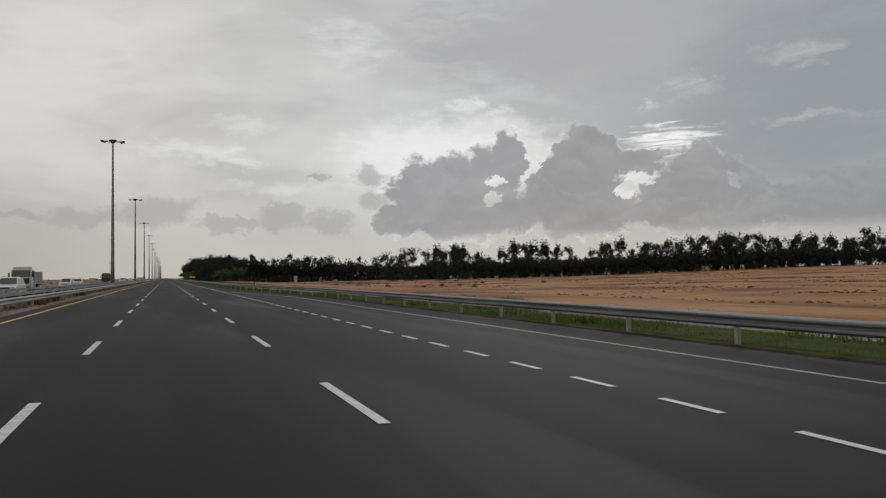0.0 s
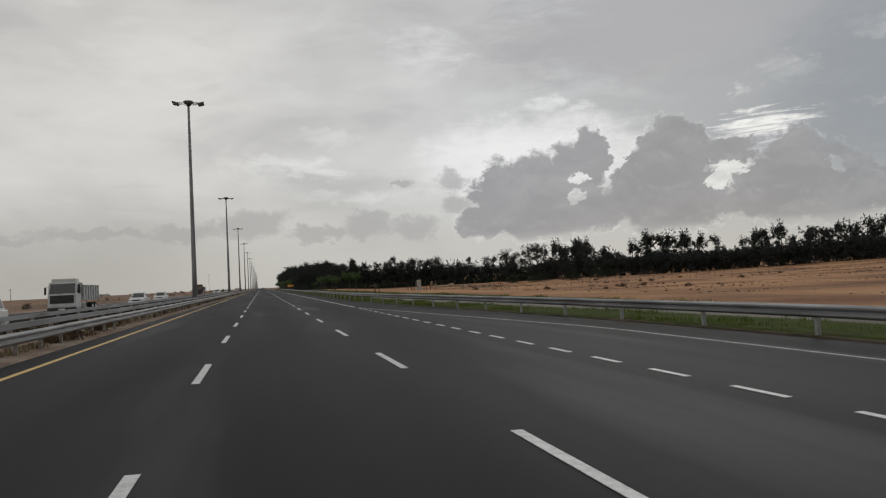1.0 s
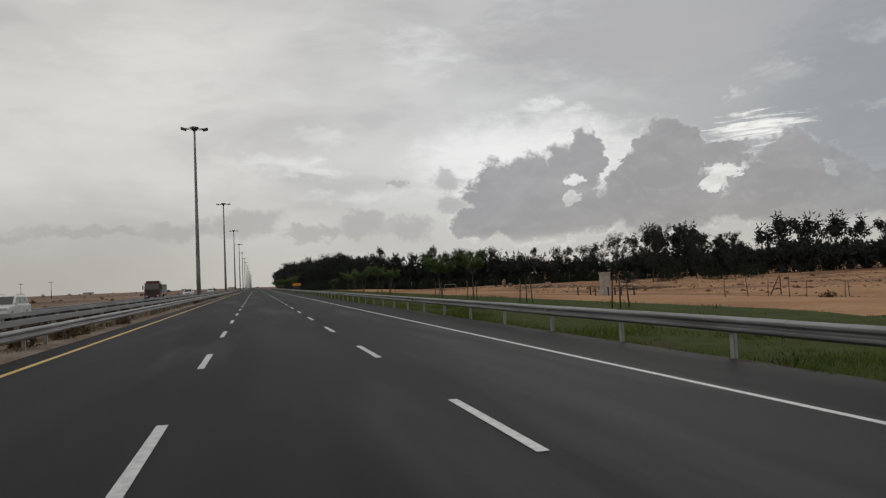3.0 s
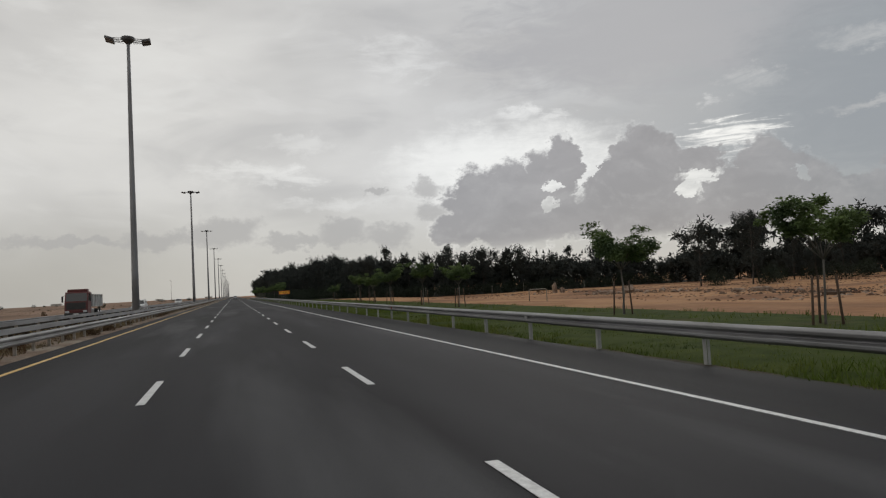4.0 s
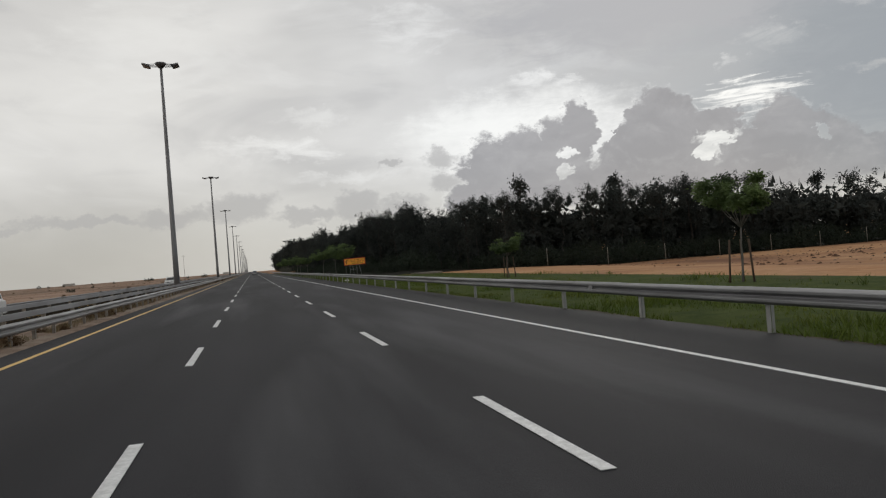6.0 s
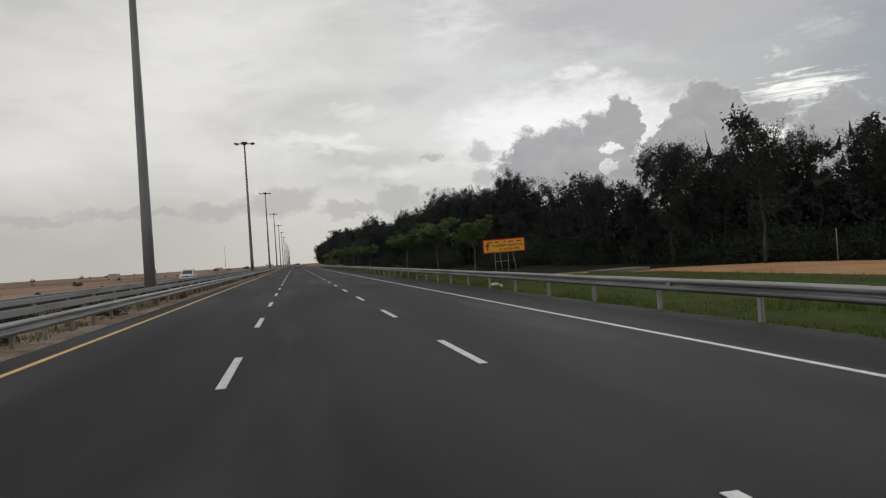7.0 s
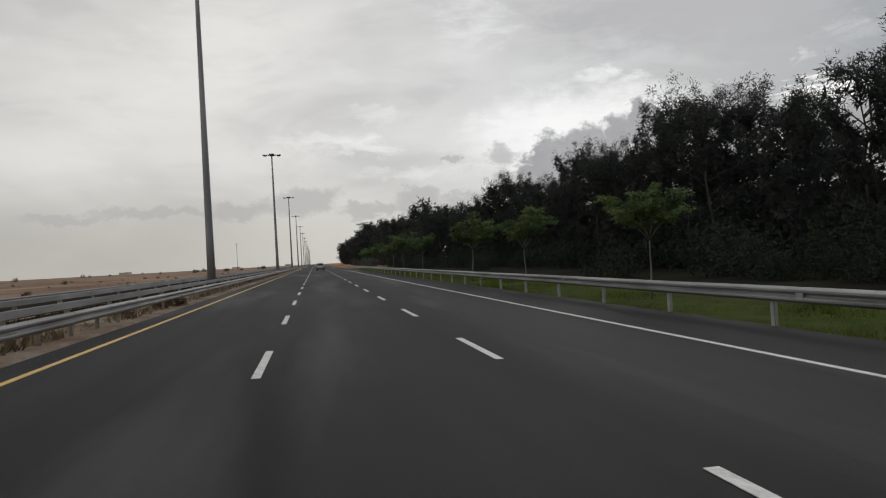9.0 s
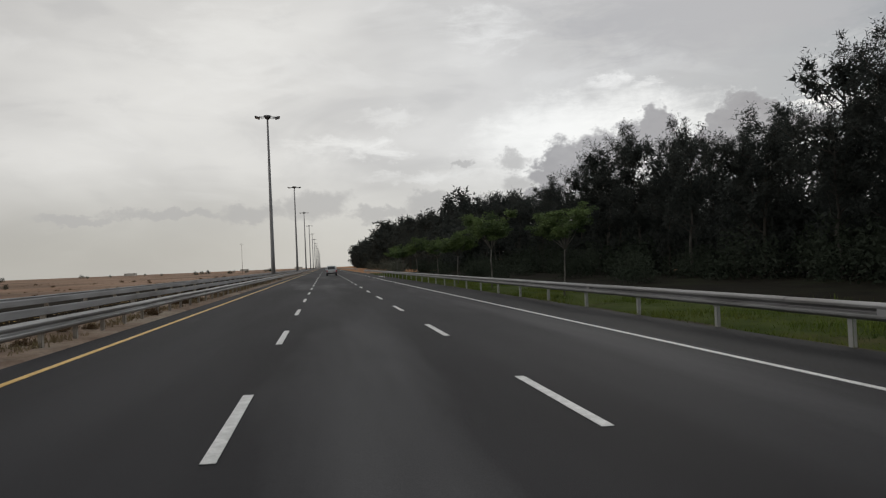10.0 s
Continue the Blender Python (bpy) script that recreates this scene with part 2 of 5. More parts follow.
PAINT_YELLOW = surface("yellow road paint", (0.78, 0.50, 0.13), 0.55, second=(0.62, 0.38, 0.10), scale=6.0, grain=0.25, grain_scale=35.0)
SAND = surface("desert sand", (0.43, 0.228, 0.112), 0.95, spec=0.05, second=(0.50, 0.29, 0.158), scale=0.22, third=(0.22, 0.112, 0.066), third_scale=0.05, third_at=(0.44, 0.66), bump=0.6, bump_scale=3.0, grain=0.35, grain_scale=2.2)
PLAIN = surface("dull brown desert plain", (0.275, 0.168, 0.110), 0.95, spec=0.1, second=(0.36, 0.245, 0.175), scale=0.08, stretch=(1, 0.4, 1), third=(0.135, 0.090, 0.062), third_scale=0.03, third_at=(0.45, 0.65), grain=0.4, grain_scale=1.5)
# near-black albedo: the deep shade under the trees is put into the colour
SHADED_LITTER = surface("woodland litter with painted shade", (0.016, 0.015, 0.013), 0.95, spec=0.02, second=(0.024, 0.022, 0.016), scale=0.6, third=(0.030, 0.034, 0.020), third_scale=0.2, bump=0.6, bump_scale=10.0, grain=0.5, grain_scale=12.0)
MEDIAN_SAND = surface("pale median sand", (0.30, 0.225, 0.170), 0.95, spec=0.1, second=(0.19, 0.132, 0.098), scale=0.9, third=(0.36, 0.31, 0.25), third_scale=0.35, bump=0.7, bump_scale=8.0, grain=0.45, grain_scale=9.0)
VERGE = surface("verge turf", (0.044, 0.064, 0.014), 0.9, spec=0.03, second=(0.074, 0.094, 0.022), scale=1.3, third=(0.10, 0.075, 0.042), third_scale=0.25, third_at=(0.60, 0.78), bump=0.8, bump_scale=14.0, grain=0.5, grain_scale=20.0)
GALV = surface("galvanised steel", (0.27, 0.272, 0.276), 0.48, 0.5, second=(0.18, 0.18, 0.183), scale=1.4, stretch=(1, 0.3, 3.0), third=(0.12, 0.115, 0.11), third_scale=0.9, third_at=(0.50, 0.75), bump=0.1, bump_scale=60.0)
GALV_DULL = surface("weathered galvanised steel", (0.31, 0.312, 0.318), 0.8, 0.0, second=(0.235, 0.235, 0.238), scale=1.1, stretch=(1, 0.3, 2.0), third=(0.16, 0.155, 0.15), third_scale=0.6, bump=0.1, bump_scale=50.0)
POST = surface("galvanised post", (0.36, 0.36, 0.35), 0.65, 0.05, second=(0.30, 0.30, 0.285), scale=5.0, per_object=0.25)
RUSTY_POST = surface("dull median post", (0.36, 0.33, 0.29), 0.75, 0.1, second=(0.22, 0.19, 0.155), scale=5.0, per_object=0.4)
MAST = surface("lamp mast steel", (0.27, 0.27, 0.275), 0.6, 0.35, second=(0.20, 0.20, 0.205), scale=1.2, stretch=(1, 1, 0.25), third=(0.34, 0.34, 0.34), third_scale=0.4, third_at=(0.6, 0.8), bump=0.05)
LAMP_DARK = surface("dark lamp housing", (0.10, 0.10, 0.105), 0.5, 0.3)
LAMP_GLASS = surface("lamp glass", (0.30, 0.30, 0.30), 0.15, 0.0)
SIGN_FACE = surface("orange sign sheet", (0.95, 0.44, 0.035), 0.5, second=(0.88, 0.38, 0.03), scale=3.0)
SIGN_EDGE = surface("red sign edge", (0.62, 0.045, 0.02), 0.5)
SIGN_INK = surface("dark sign lettering", (0.13, 0.040, 0.014), 0.6)
TIMBER = surface("rough stake timber", (0.11, 0.07, 0.045), 0.9, second=(0.06, 0.04, 0.028), scale=8.0, stretch=(3, 3, 0.4), per_object=0.4)
DARK_BARK = surface("dark grey bark", (0.10, 0.094, 0.086), 0.95, spec=0.05, second=(0.055, 0.05, 0.045), scale=3.0, stretch=(2, 2, 0.4), bump=0.5, bump_scale=14.0, per_object=0.5)
BARK = surface("grey brown bark", (0.075, 0.067, 0.058), 0.95, spec=0.1, second=(0.042, 0.036, 0.031), scale=3.0, stretch=(2, 2, 0.4), bump=0.6, bump_scale=14.0, per_object=0.4)
PALE_BARK = surface("pale grey bark", (0.19, 0.18, 0.165), 0.95, spec=0.1, second=(0.11, 0.10, 0.09), scale=3.0, stretch=(2, 2, 0.4), bump=0.5, bump_scale=14.0, per_object=0.3)
NEEDLES = surface("casuarina foliage", (0.040, 0.047, 0.044), 0.85, spec=0.04, second=(0.066, 0.072, 0.066), scale=0.45, per_object=0.45, translucent=0.22)
NEEDLES_FAR = surface("far dark foliage", (0.050, 0.058, 0.054), 0.9, spec=0.05, second=(0.074, 0.080, 0.073), scale=0.3, per_object=0.5, translucent=0.15)
FRESH_LEAF = surface("fresh green leaves", (0.160, 0.220, 0.080), 0.65, spec=0.10, second=(0.060, 0.090, 0.042), scale=0.9, per_object=0.35, translucent=0.2)
SHRUB_LEAF = surface("dusty shrub leaves", (0.052, 0.063, 0.047), 0.85, spec=0.06, second=(0.027, 0.037, 0.024), scale=0.8, per_object=0.5, translucent=0.15)
DRY_LEAF = surface("dry brown scrub", (0.18, 0.115, 0.068), 0.95, spec=0.05, second=(0.11, 0.078, 0.048), scale=1.2, per_object=0.5, translucent=0.1)
# dead weeds, their colour darkened to carry the shade below the rails
SHADE_WEED = surface("dead weeds darkened as shade", (0.035, 0.030, 0.024), 0.95, spec=0.03, second=(0.07, 0.056, 0.040), scale=0.9, translucent=0.1)
GREY_LEAF = surface("grey green scrub", (0.13, 0.135, 0.11), 0.95, spec=0.05, second=(0.09, 0.095, 0.075), scale=1.2, translucent=0.1)
DRY_GRASS = surface("dry brown grass", (0.29, 0.22, 0.14), 0.9, spec=0.05, second=(0.19, 0.155, 0.085), scale=0.7, third=(0.085, 0.065, 0.045), third_scale=0.9, third_at=(0.5, 0.68), translucent=0.15)
SOIL = surface("dark verge soil", (0.060, 0.050, 0.036), 0.95, spec=0.05, second=(0.12, 0.10, 0.075), scale=1.6, third=(0.045, 0.055, 0.022), third_scale=0.8, bump=0.6, bump_scale=18.0, grain=0.4, grain_scale=20.0)
TRACK = surface("grey dirt track", (0.20, 0.178, 0.155), 0.95, spec=0.1, second=(0.26, 0.235, 0.21), scale=0.5, stretch=(1, 0.25, 1), third=(0.13, 0.115, 0.10), third_scale=0.4, bump=0.5, bump_scale=12.0, grain=0.4, grain_scale=14.0)
GRASS = surface("grass blades", (0.088, 0.128, 0.024), 0.8, spec=0.05, second=(0.138, 0.160, 0.040), scale=0.35, third=(0.035, 0.060, 0.018), third_scale=0.5, third_at=(0.55, 0.7), translucent=0.2)
ROCK = surface("pale rubble stone", (0.44, 0.345, 0.27), 0.95, spec=0.1, second=(0.19, 0.13, 0.095), scale=1.5, bump=0.7, bump_scale=9.0, per_object=0.5)
CLOD = surface("red brown clods", (0.150, 0.082, 0.052), 0.95, spec=0.05, second=(0.085, 0.050, 0.035), scale=0.5, per_object=0.0)
DEBRIS = surface("dark broken debris", (0.11, 0.075, 0.055), 0.95, spec=0.05, second=(0.055, 0.042, 0.034), scale=1.4, bump=0.5, bump_scale=12.0)
CONCRETE = surface("weathered concrete", (0.46, 0.43, 0.39), 0.9, spec=0.2, second=(0.34, 0.31, 0.28), scale=2.5, bump=0.3, bump_scale=25.0, per_object=0.2)
WHITE_BAG = surface("white plastic bag", (0.78, 0.78, 0.76), 0.55, second=(0.62, 0.62, 0.60), scale=7.0)
BLACK = surface("black rubber", (0.018, 0.018, 0.019), 0.85, second=(0.028, 0.027, 0.026), scale=9.0)
GLASS_DARK = surface("dark tinted glass", (0.016, 0.017, 0.018), 0.08, spec=0.8)
CAR_WHITE = surface("white car paint", (0.74, 0.74, 0.73), 0.28, second=(0.66, 0.65, 0.63), scale=1.2)
CAR_SILVER = surface("silver car paint", (0.44, 0.45, 0.46), 0.30, 0.5, second=(0.38, 0.39, 0.40), scale=1.4)
TRUCK_RED = surface("dull red truck paint", (0.125, 0.020, 0.018), 0.45, second=(0.09, 0.018, 0.016), scale=1.5)
TRUCK_WHITE = surface("dusty white truck paint", (0.62, 0.62, 0.60), 0.45, second=(0.50, 0.49, 0.46), scale=1.3)
TIPPER_GREY = surface("scuffed tipper steel", (0.55, 0.55, 0.54), 0.6, 0.1, second=(0.40, 0.395, 0.38), scale=1.6, third=(0.20, 0.16, 0.12), third_scale=0.8, third_at=(0.58, 0.75))
CHASSIS = surface("black chassis", (0.03, 0.03, 0.03), 0.7, second=(0.05, 0.047, 0.043), scale=3.0)
RED_LENS = surface("red lamp lens", (0.35, 0.015, 0.012), 0.2)
CLEAR_LENS = surface("clear lamp lens", (0.55, 0.56, 0.57), 0.12)
CHROME = surface("bright wheel metal", (0.50, 0.51, 0.52), 0.3, 0.8)
PLATE = surface("number plate", (0.65, 0.65, 0.62), 0.5)
WALL_PALE = surface("pale far wall", (0.50, 0.47, 0.42), 0.9, second=(0.42, 0.39, 0.35), scale=0.5)

# ---- builders ----


def mesh_of(name, verts, faces, material):
    me = bpy.data.meshes.new(name)
    me.from_pydata([tuple(v) for v in verts], [], [tuple(f) for f in faces])
    me.materials.append(material)
    me.update()
    return me


def part(name, bm, material, parent, label=""):
    """Links a bmesh, or a ready mesh, as one object under its thing."""
    if isinstance(bm, bmesh.types.BMesh):
        me = bpy.data.meshes.new(name)
        bm.to_mesh(me)
        bm.free()
        me.materials.append(material)
    else:
        me = bm
    ob = new(name, me)
    ob.parent = parent
    if label:
        tagged(ob, label)
    return ob


def shade_smooth(me):
    for p in me.polygons:
        p.use_smooth = True
    return me


def slab(bm, a, b, bevel=0.0, turn=None):
    """A box from corner a to corner b, with softened edges."""
    made = bmesh.ops.create_cube(bm, size=1.0)["verts"]
    for v in made:
        v.co = Vector([(a[k] + b[k]) / 2 + v.co[k] * (b[k] - a[k]) for k in range(3)])
    if bevel:
        edges = list({e for v in made for e in v.link_edges})
        made = [v for v in bmesh.ops.bevel(bm, geom=edges, offset=bevel, segments=2, affect="EDGES", profile=0.6)["verts"]] or made
    if turn is not None:
        bmesh.ops.transform(bm, matrix=turn, verts=[v for v in made if v.is_valid])
    return made


def box_mesh(name, a, b, material, bevel=0.0):
    bm = bmesh.new()
    slab(bm, a, b, bevel)
    me = bpy.data.meshes.new(name)
    bm.to_mesh(me)
    bm.free()
    me.materials.append(material)
    return me


def tube(points, radii, sides=8, close=True):
    """Verts and faces of a tapered tube through points."""
    verts, faces = [], []
    pts = [Vector(p) for p in points]
    for i, p in enumerate(pts):
        ahead = (pts[min(i + 1, len(pts) - 1)] - pts[max(i - 1, 0)]).normalized()
        side = ahead.orthogonal().normalized()
        if abs(ahead.z) > 0.5:
            side = (Vector((1, 0, 0)) - ahead * ahead.x).normalized()
        other = ahead.cross(side)
        for k in range(sides):
            a = 2 * math.pi * k / sides
            verts.append(p + (side * math.cos(a) + other * math.sin(a)) * radii[i])
    for i in range(len(pts) - 1):
        for k in range(sides):
            a, b = i * sides + k, i * sides + (k + 1) % sides
            faces.append((a, b, b + sides, a + sides))
    if close:
        faces.append(tuple(range(sides))[::-1])
        faces.append(tuple((len(pts) - 1) * sides + k for k in range(sides)))
    return verts, faces


def tubes(name, runs, material, smooth=True):
    """One mesh of several tubes."""
    verts, faces = [], []
    for points, radii, sides in runs:
        v, f = tube(points, radii, sides)
        faces += [tuple(i + len(verts) for i in q) for q in f]
        verts += v
    me = mesh_of(name, verts, faces, material)
    return shade_smooth(me) if smooth else me


def extruded(name, outline, y0, y1, material, ys=None, shift=None):
    """An outline of (x, z) drawn out along y; shift(y) gives the x and z offset at y."""
    ys = ys or [y0, y1]
    verts, faces, n = [], [], len(outline)
    for y in ys:
        dx, dz = shift(y) if shift else (0.0, 0.0)
        verts += [(x + dx, y, z + dz) for x, z in outline]
    for i in range(len(ys) - 1):
        for k in range(n):
            a, b = i * n + k, i * n + (k + 1) % n
            faces.append((a, a + n, b + n, b))
    faces.append(tuple(range(n)))
    faces.append(tuple((len(ys) - 1) * n + k for k in range(n))[::-1])
    return mesh_of(name, verts, faces, material)


def smooth01(x, lo, hi):
    t = min(max((x - lo) / (hi - lo), 0.0), 1.0)
    return t * t * (3 - 2 * t)


# ---- the lie of the land ----
FALL = math.tan(radians(1.2))          # crossfall of the carriageway, down to the right
LANE_A, LANE_B, EDGE_R, EDGE_L = 0.0, 3.6, 7.40, -3.61


def road_z(x):
    return -FALL * (x - 1.0)


def rail_x(y):
    """The verge rail stands further out along the slip lane and comes in at its end."""
    return 9.88 + 3.75 * (1 - smooth01(y, 50.0, 106.0))


def opposite_z(x):
    return 0.10 + (x + 9.4) * 0.018


def land_z(x, y):
    if x < -21.6:
        far = -x - 21.6
        z = -0.22 + 0.9 * smooth01(far, 10, 260) + 0.0021 * max(far - 60, 0)
        return z + 0.25 * noise.noise(Vector((x * 0.03, y * 0.02, 1.7))) * smooth01(far, 4, 40)
    if x < -9.4:
        return opposite_z(x) - 0.12
    if x < -4.75:
        z = 0.10 + 0.06 * math.sin((x + 4.75) / -4.65 * math.pi)
        return z + 0.03 * noise.noise(Vector((x * 0.8, y * 0.25, 0.4)))
    if x < rail_x(y) + 0.25:
        return road_z(x) - 0.25
    z = -0.24 - 0.06 * smooth01(x, 10, 22) - 0.85 * smooth01(x, 24, 48) + 3.6 * smooth01(x, 125, 300) + 0.004 * max(x - 300, 0)
    rough = smooth01(x, 23, 34)
    z += rough * (0.16 * noise.noise(Vector((x * 0.07, y * 0.05, 5.0))) + 0.07 * noise.noise(Vector((x * 0.3, y * 0.22, 8.0))))
    # low heaps of spoil along the back of the cleared field
    if 24 < x < 150 and 150 < y < 300:
        z += 0.5 * max(0.0, noise.noise(Vector((x * 0.10, y * 0.10, 2.0)))) * smooth01(x, 34, 60)
    return z


def stepped(stops):
    """Numbers from (from, to, step) runs."""
    out = []
    for lo, hi, step in stops:
        n = max(1, round((hi - lo) / step))
        out += [lo + (hi - lo) * k / n for k in range(n)]
    return out + [stops[-1][1]]


def sheet(name, xs, ys, height, material):
    verts = [(x, y, height(x, y)) for y in ys for x in xs]
    n = len(xs)
    faces = [(j * n + i, j * n + i + 1, (j + 1) * n + i + 1, (j + 1) * n + i) for j in range(len(ys) - 1) for i in range(n - 1)]
    return shade_smooth(mesh_of(name, verts, faces, material))


xs = stepped([(-4500, -300, 500), (-300, -60, 24), (-60, -21.8, 4), (-21.8, -9.4, 3), (-9.4, -4.7, 0.6), (-4.7, 9.6, 4), (9.6, 26, 1.5), (26, 120, 3), (120, 320, 12), (320, 4500, 500)])
ys = stepped([(-900, -40, 120), (-40, 460, 4), (460, 900, 22), (900, 4900, 500)])
ground = tagged(new("ground", sheet("ground", xs, ys, land_z, SAND)), "flat orange-tan desert sand with darker stony patches", "ground", kind="structure")

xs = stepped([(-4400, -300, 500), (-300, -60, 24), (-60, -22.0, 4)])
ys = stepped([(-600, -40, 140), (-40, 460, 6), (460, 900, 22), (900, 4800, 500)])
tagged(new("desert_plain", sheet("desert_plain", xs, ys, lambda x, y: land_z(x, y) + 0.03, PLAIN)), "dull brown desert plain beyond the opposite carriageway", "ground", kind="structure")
# litter sheet whose near-black colour paints in the plantation's shade
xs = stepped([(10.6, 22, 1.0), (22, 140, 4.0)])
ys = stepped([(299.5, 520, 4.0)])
tagged(new("woodland_floor", sheet("woodland_floor", xs, ys, lambda x, y: land_z(x, y) + (0.05 if y > 300 and x > 21.9 or y > 307 and x > 14.5 else -0.12), SHADED_LITTER)), "leaf litter under the plantation trees, coloured near black as their shade", "ground", kind="structure")

# pale stony sand of the central reserve
xs = stepped([(-9.35, -4.55, 0.35), (-4.55, -4.35, 0.2)])
ys = stepped([(-60, 480, 1.6), (480, 1200, 40), (1200, 2600, 200)])
tagged(new("median", sheet("median", xs, ys, lambda x, y: land_z(min(x, -4.76), y) + (0.035 if x < -4.5 else -0.06) + 0.03 * noise.noise(Vector((x * 2.2, y * 0.9, 3.0))), MEDIAN_SAND)),
       "strip of pale stony sand between the median guardrails", "median", kind="structure")

# carriageway with its shoulder
ys = stepped([(-120, 40, 16), (40, 110, 3), (110, 900, 40), (900, 3200, 300)])


def strip(name, left, right, dz, material, steps=4, rows=ys):
    verts, n = [], steps + 1
    for y in rows:
        a, b = left(y), right(y)
        for k in range(n):
            x = a + (b - a) * k / steps
            verts.append((x, y, road_z(x) + dz))
    faces = [(j * n + i, j * n + i + 1, (j + 1) * n + i + 1, (j + 1) * n + i) for j in range(len(rows) - 1) for i in range(steps)]
    top = len(verts)
    verts += [(x, y, z - 0.22) for x, y, z in verts]
    faces += [tuple(top + i for i in f[::-1]) for f in faces]
    m = len(rows)
    for j in range(m - 1):
        for i in (0, steps):
            a, b = j * n + i, (j + 1) * n + i
            faces.append((a, b, b + top, a + top) if i == 0 else (b, a, a + top, b + top))
    return mesh_of(name, verts, faces, material)


def paved_edge(y):
    return rail_x(y) - 0.05


road = tagged(new("road", strip("road", lambda y: -4.40, lambda y: EDGE_R + 0.25 + 4.0 * (1 - smooth01(y, 54, 88)), 0.0, ASPHALT)),
              "dark grey asphalt motorway carriageway with paler patches", "road", kind="structure")
tagged(new("hard_shoulder", strip("hard_shoulder", lambda y: EDGE_R + 0.25 + 4.0 * (1 - smooth01(y, 54, 88)), paved_edge, -0.004, SHOULDER)),
       "greyer asphalt hard shoulder along the verge guardrail", "road", kind="structure")

xs2 = [-21.4, -18.0, -14.0, -9.45]
verts, faces = [], []
ys2 = stepped([(-120, 900, 60), (900, 3200, 300)])
for y in ys2:
    verts += [(x, y, opposite_z(x)) for x in xs2]
faces = [(j * 4 + i, j * 4 + i + 1, (j + 1) * 4 + i + 1, (j + 1) * 4 + i) for j in range(len(ys2) - 1) for i in range(3)]
far_road = tagged(new("opposite_road", mesh_of("opposite_road", verts, faces, OLD_ASPHALT)), "asphalt of the opposite carriageway beyond the median", "road", kind="structure")

# ---- painted lines ----
PERIOD, DASH = 8.559, 2.97


def painted(name, x0, x1, y0, y1, material, parent, mesh=None):
    me = mesh
    if me is None:
        w, h = x1 - x0, 0.006
        me = mesh_of(name, [(-w / 2, 0, 0), (w / 2, 0, -FALL * w), (w / 2, y1 - y0, -FALL * w), (-w / 2, y1 - y0, 0),
                            (-w / 2, 0, h), (w / 2, 0, h - FALL * w), (w / 2, y1 - y0, h - FALL * w), (-w / 2, y1 - y0, h)],
                     [(4, 5, 6, 7), (0, 1, 5, 4), (1, 2, 6, 5), (2, 3, 7, 6), (3, 0, 4, 7)], material)
    ob = new(name, me)
    ob.location = ((x0 + x1) / 2, y0, road_z(x0) + 0.004)
    ob.parent = parent
    return ob


def long_line(name, centre, width, rows, material, label):
    return tagged(new(name, strip(name, lambda y: centre(y) - width / 2, lambda y: centre(y) + width / 2, 0.006, material, 1, rows)), label, "road marking", kind="structure")


rows = stepped([(-100, 900, 50), (900, 2600, 200)])
long_line("edge_line_yellow", lambda y: EDGE_L, 0.13, rows, PAINT_YELLOW, "worn yellow edge line beside the median")
long_line("edge_line_white", lambda y: EDGE_R, 0.115, stepped([(84.7, 470, 38.5)]), PAINT_WHITE, "solid white edge line beside the hard shoulder")
long_line("edge_line_far", lambda y: EDGE_R, 0.15, stepped([(560, 2200, 100)]), PAINT_WHITE, "distant solid white edge line")
long_line("slip_line", lambda y: 7.47 + 3.85 * min(1.0, (83.5 - y) / 27.0), 0.10, stepped([(-60, 46, 20), (46, 83, 2.3)]), PAINT_WORN, "faint worn white line along the tapering slip lane")
for x, phase in ((LANE_A, 6.72), (LANE_B, 7.04)):
    shared = None
    for k in range(-4, 84):
        y = phase + PERIOD * k
        ob = painted("lane_dash", x - 0.065, x + 0.065, y, y + DASH, PAINT_WHITE, road, shared)
        shared = ob.data
shared = None
for k in range(-36, 19):
    y = 44.62 + 2.025 * k
    ob = painted("slip_dash", EDGE_R - 0.11, EDGE_R + 0.01, y, y + 1.02, PAINT_WHITE, road, shared)
    shared = ob.data
# far lane dashes, joined
verts, faces = [], []
for x, phase in ((LANE_A, 6.72), (LANE_B, 7.04)):
    for k in range(84, 220):
        y, b = phase + PERIOD * k, len(verts)
        verts += [(x + sx * 0.08, yy, road_z(x) + 0.008) for yy in (y, y + DASH) for sx in (-1, 1)]
        faces.append((b, b + 1, b + 3, b + 2))
tagged(new("far_dashes", mesh_of("far_dashes", verts, faces, PAINT_WHITE)), "distant white lane dashes on the carriageway", "road marking", kind="stuff")
# painted gore and arrow where the exit begins
for k in range(7):
    y = 476 + 9 * k
    painted("exit_dash", EDGE_R - 0.08, EDGE_R + 0.08, y, y + 3.0, PAINT_WHITE, road)
arrow = mesh_of("lane_arrow", [(9.05, 470, road_z(9.05) + 0.008), (9.25, 470, road_z(9.25) + 0.008), (9.25, 476, road_z(9.25) + 0.008), (9.05, 476, road_z(9.05) + 0.008),
                               (8.6, 476, road_z(8.6) + 0.008), (9.7, 476, road_z(9.7) + 0.008), (9.15, 479.5, road_z(9.15) + 0.008)], [(0, 1, 2, 3), (4, 5, 6)], PAINT_WHITE)
ob = new("lane_arrow", arrow)
ob.parent = road
